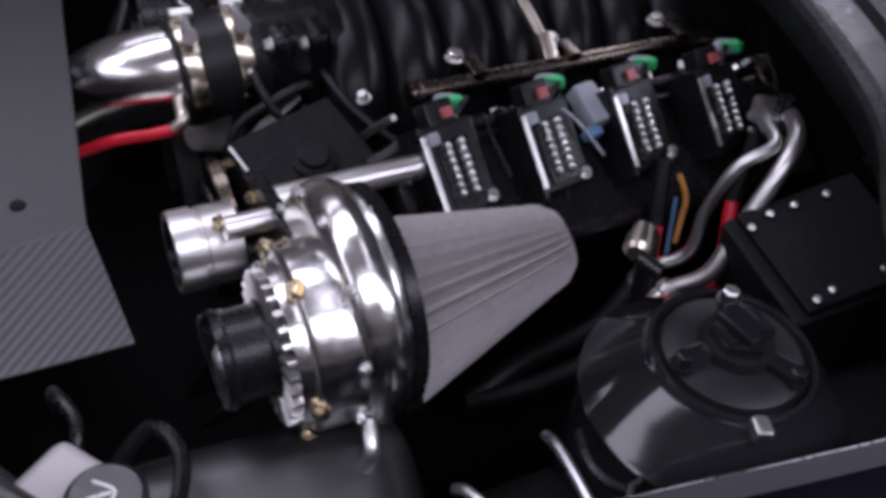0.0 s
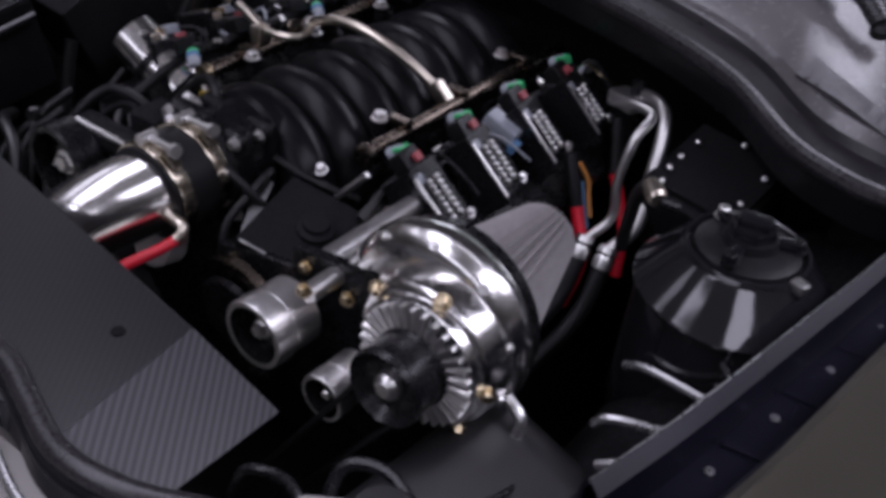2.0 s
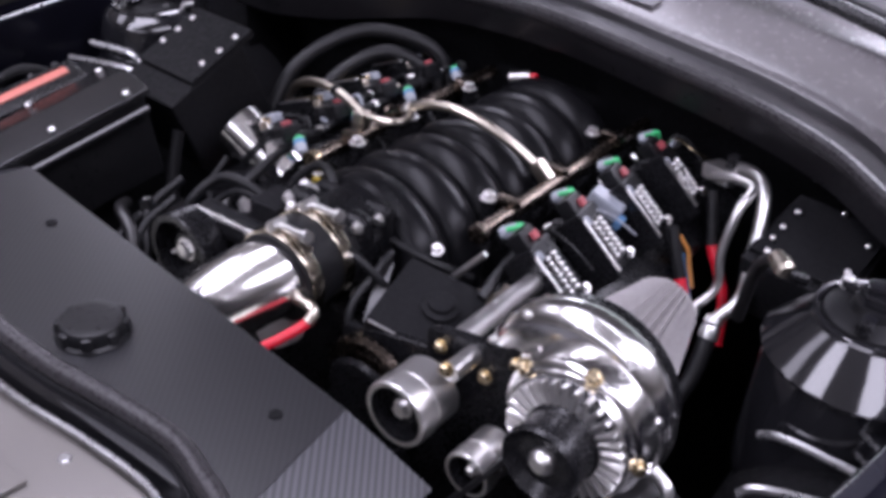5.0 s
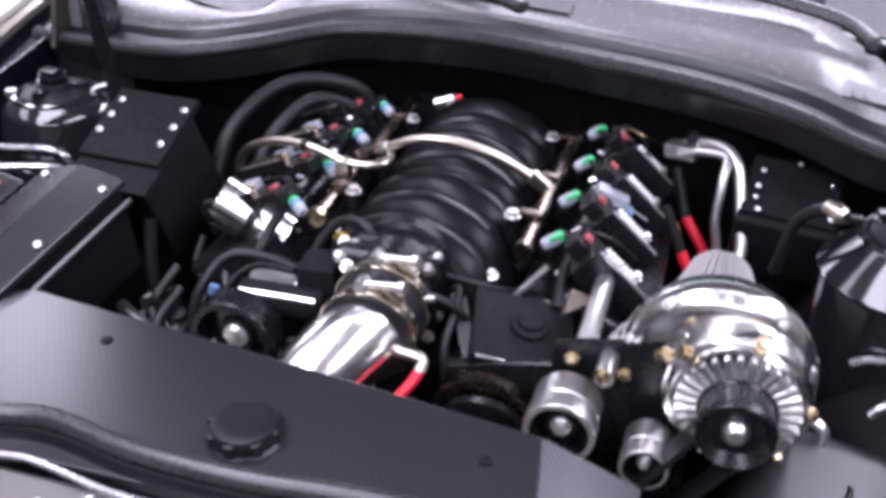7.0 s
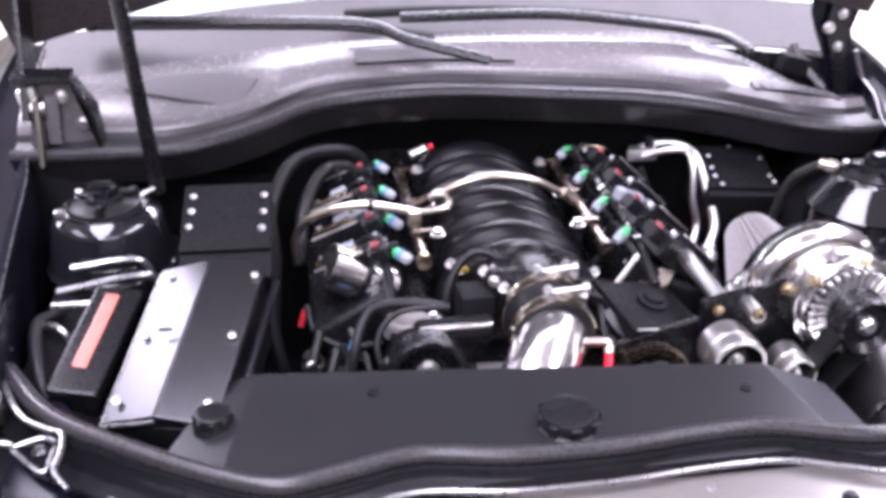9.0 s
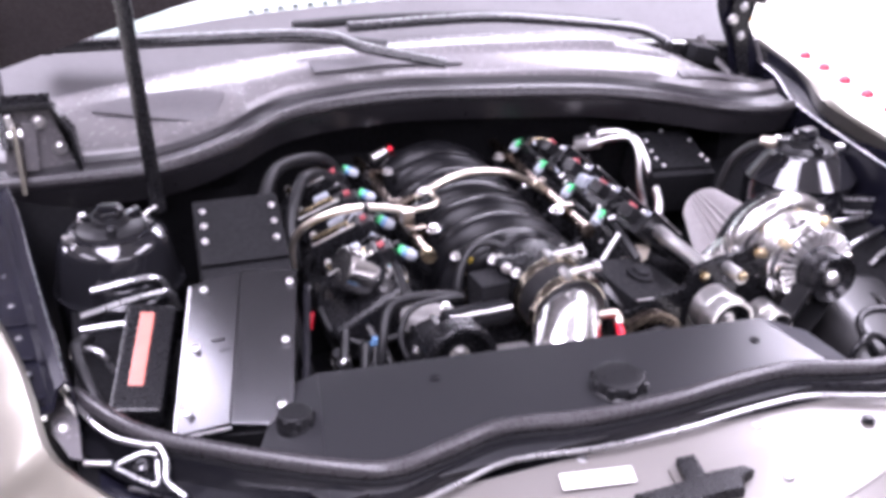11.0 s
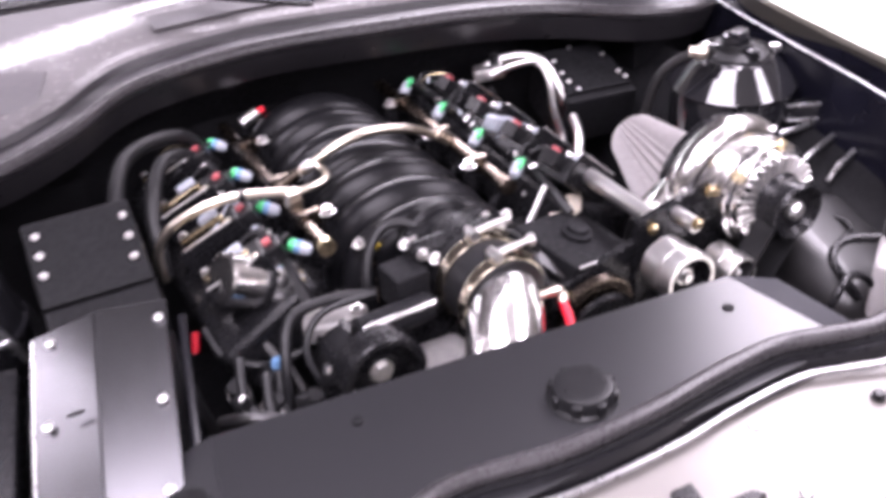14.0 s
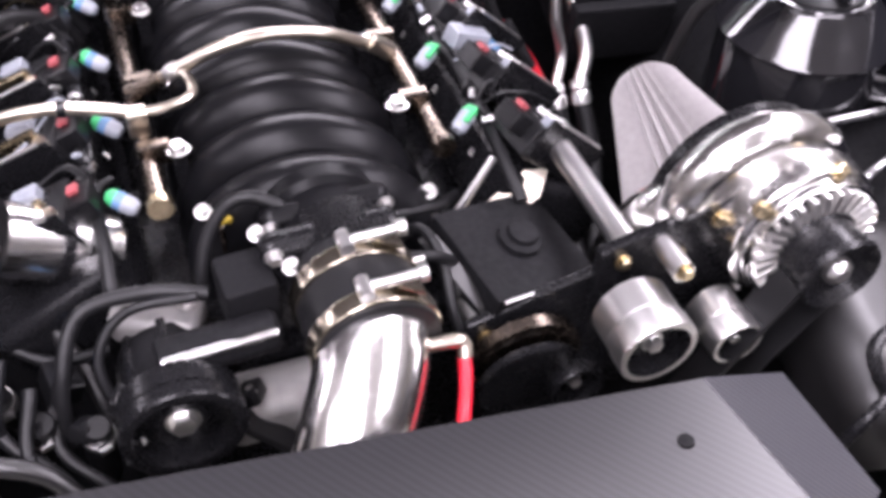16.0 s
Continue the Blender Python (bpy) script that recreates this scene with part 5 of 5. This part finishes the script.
lid2 = part("lid", box((0.44, 0.242, 0.876), (0.12, 0.12, 0.01), (14, 2, -6), 0.003), M_DARK, fb2)
for p in [(0.393, 0.212, 0.903), (0.397, 0.19, 0.897), (0.40, 0.265, 0.918), (0.486, 0.205, 0.900), (0.488, 0.188, 0.896), (0.447, 0.29, 0.923), (0.49, 0.255, 0.912), (0.395, 0.235, 0.909)]:
    part("screw", lathe([(0, 0.0038), (0.003, 0.0038), (0.0042, 0.002)], V(p) - V((0, 0, 0.027)), (0, -0.24, 1), 10), M_CAST, lid2)

# front right corner
tk = thing("air_duct", (0.47, -0.33, 0.66), "satin black moulded duct beside the radiator", "air duct")
part("shell", box((0.495, -0.285, 0.752), (0.21, 0.24, 0.12), (8, 8, -8), 0.045, seg=6), M_DUCT, tk)
for dx, dy in [(0.43, -0.20), (0.56, -0.215), (0.45, -0.37)]:
    part("screw", bolt((dx, dy, 0.808), (0, 0, 1), 0.005, 0.005), M_ALU, tk)
part("seam", sweep([(0.405, -0.23, 0.80), (0.47, -0.235, 0.812), (0.54, -0.225, 0.808), (0.585, -0.22, 0.79)], 0.003, 8, 5), M_PLASTIC, tk)
part("frame_loop", sweep([(0.405, -0.385, 0.80), (0.395, -0.345, 0.838), (0.43, -0.33, 0.846), (0.475, -0.345, 0.842)], 0.006, 8, 5), M_SATIN, tk)
wt = thing("washer_bottle", (0.44, -0.40, 0.78), "milky washer bottle with black cap in the front corner", "washer bottle")
part("neck", box((0.445, -0.40, 0.822), (0.08, 0.055, 0.085), (0, 0, 35), 0.010, seg=3), M_TANK, wt)
wc = part("cap", lathe([(0, 0.023), (0.003, 0.026), (0.014, 0.026), (0.018, 0.022)], (0.468, -0.384, 0.866), (0, 0, 1), 28), M_DUCT, wt, "round black cap")
part("symbol", sweep([(0.456, -0.389, 0.8845), (0.468, -0.378, 0.8845), (0.480, -0.389, 0.8845)], 0.0012, 6, 5), M_WHITE, wc, "small white symbol")
part("symbol", sweep([(0.468, -0.395, 0.8845), (0.468, -0.380, 0.8845)], 0.0012, 6, 3), M_WHITE, wc)
hose([(0.325, -0.40, 0.80), (0.345, -0.40, 0.845), (0.38, -0.39, 0.848), (0.405, -0.40, 0.83), (0.415, -0.41, 0.80)], 0.005, M_SATIN, "bent black steel pipe beside the washer bottle", "metal_pipe")
hose([(0.47, -0.24, 0.80), (0.50, -0.25, 0.815), (0.49, -0.29, 0.82), (0.46, -0.28, 0.80)], 0.0032, M_SATIN, "thin black looped breather pipe under the supercharger", "metal_pipe")

# ---------------------------------------------------------------- passenger side boxes
fx = thing("fuse_box", (-0.4, 0.02, 0.80), "black fuse box with flat lid and bright screws", "fuse box")
part("body", box((-0.40, 0.018, 0.87), (0.125, 0.14, 0.13), (24, 0, -3), 0.006), M_DARK, fx)
fl = part("lid", box((-0.40, 0.022, 0.945), (0.122, 0.12, 0.012), (24, 0, -3), 0.003), M_DARK, fx)
for p in [(-0.446, 0.059, 0.962), (-0.448, 0.033, 0.951), (-0.451, 0.007, 0.94), (-0.348, 0.051, 0.962), (-0.350, 0.023, 0.949), (-0.353, -0.006, 0.938)]:
    part("screw", lathe([(0, 0.005), (0.005, 0.005), (0.007, 0.003)], V(p) + V((0, 0, 0)), (0, -0.4, 0.9), 10), M_CAST, fl)
bx = thing("control_box", (-0.44, -0.2, 0.78), "long black box with folded satin lid and bright screws", "control box")
n0 = V((0.05, -0.27, 0.96)).normalized()
qa, qb, qc, qd = V((-0.345, -0.105, 0.938)), V((-0.405, -0.345, 0.866)), V((-0.535, -0.300, 0.858)), V((-0.482, -0.070, 0.927))
m1, m2 = qa.lerp(qd, 0.52) + V((0, 0, 0.007)), qb.lerp(qc, 0.52) + V((0, 0, 0.007))
part("lid_half", plate([qa, qb, m2, m1], (0, 0.002, -0.008), 0.0015), M_LID, bx)
part("lid_half", plate([m1 + V((-0.001, 0, 0.0)), m2 + V((-0.001, 0, 0)), qc + V((0, 0, -0.008)), qd + V((0, 0, -0.008))], (0, 0.002, -0.008), 0.0015), M_LID, bx)
dn = V((0, 0.02, -0.12))
part("body", plate([qa + V((-0.004, -0.004, -0.009)), qb + V((-0.004, 0.004, -0.009)), qc + V((0.004, 0.004, -0.018)), qd + V((0.004, -0.004, -0.018))], dn, 0.004), M_PLASTIC, bx)
for p in [(-0.36, -0.129, 0.932), (-0.387, -0.224, 0.904), (-0.412, -0.318, 0.876), (-0.468, -0.093, 0.920), (-0.494, -0.189, 0.892), (-0.518, -0.282, 0.865)]:
    part("screw", lathe([(0, 0.0048), (0.004, 0.0048), (0.005, 0.003)], p, n0, 12), M_CAST, bx)
part("edge_strip", sweep([qd + V((-0.001, 0, -0.012)), qc + V((-0.001, 0, -0.012))], 0.0022, 8, 3), M_BRAKE, bx, "bright strip along the lid edge")
part("edge_strip", sweep([qc + V((0, -0.001, -0.012)), m2 + V((0, -0.002, -0.006))], 0.0022, 8, 3), M_BRAKE, bx, "bright strip along the lid edge")
part("mark", plate([(-0.474, -0.198, 0.9055), (-0.458, -0.203, 0.9085), (-0.458, -0.206, 0.908), (-0.474, -0.201, 0.905)], (0, 0, 0.002), 0), M_DARK, bx)
part("side_rail", sweep([(-0.335, -0.115, 0.915), (-0.392, -0.345, 0.845)], 0.005, 8, 4), M_GLOSS, bx)
rb = thing("lamp_module", (-0.56, -0.17, 0.80), "black slim module with faded pink strip", "module")
part("body", box((-0.556, -0.16, 0.86), (0.062, 0.18, 0.05), (14, 5, -12), 0.005), M_SATIN, rb)
part("strip", box((-0.556, -0.155, 0.8875), (0.018, 0.125, 0.005), (14, 5, -12), 0.002), M_LENS, rb, "faded pink strip")
hose([(-0.62, -0.06, 0.86), (-0.635, -0.12, 0.88), (-0.62, -0.20, 0.86), (-0.60, -0.24, 0.82)], 0.008, M_RUBBER, "black drain hose along the inner fender")
lk = thing("hood_cable_bracket", (-0.56, -0.42, 0.85), "bent wire bracket at the corner of the nose", "wire bracket")
part("wire", sweep([(-0.646, -0.20, 0.895), (-0.656, -0.184, 0.899), (-0.660, -0.195, 0.899), (-0.641, -0.258, 0.899), (-0.605, -0.338, 0.899), (-0.570, -0.370, 0.899), (-0.554, -0.381, 0.900), (-0.549, -0.41, 0.899), (-0.551, -0.436, 0.896), (-0.536, -0.456, 0.888)], 0.0032, 8, 6), M_BRAKE, lk)
part("loop", sweep([(-0.557, -0.392, 0.898), (-0.572, -0.384, 0.898), (-0.598, -0.393, 0.896), (-0.591, -0.405, 0.895), (-0.562, -0.434, 0.894), (-0.557, -0.40, 0.897)], 0.0026, 8, 5), M_BRAKE, lk)
part("pin", lathe([(0, 0.003), (0.03, 0.003)], (-0.630, -0.374, 0.893), (0.95, -0.4, 0.05), 10), M_CAST, lk)
part("stud", lathe([(0, 0.008), (0.006, 0.009), (0.011, 0.005)], (-0.574, -0.393, 0.884), (0, 0, 1), 16), M_DRUM, lk)
part("foot", plate([(-0.665, -0.235, 0.888), (-0.650, -0.245, 0.888), (-0.634, -0.292, 0.887), (-0.632, -0.362, 0.886), (-0.645, -0.352, 0.886), (-0.662, -0.305, 0.887)], (0, 0, 0.004), 0.001), M_COWL, lk)
part("bolt", bolt((-0.651, -0.30, 0.891), (0, 0, 1), 0.006, 0.005), M_ALU, lk)
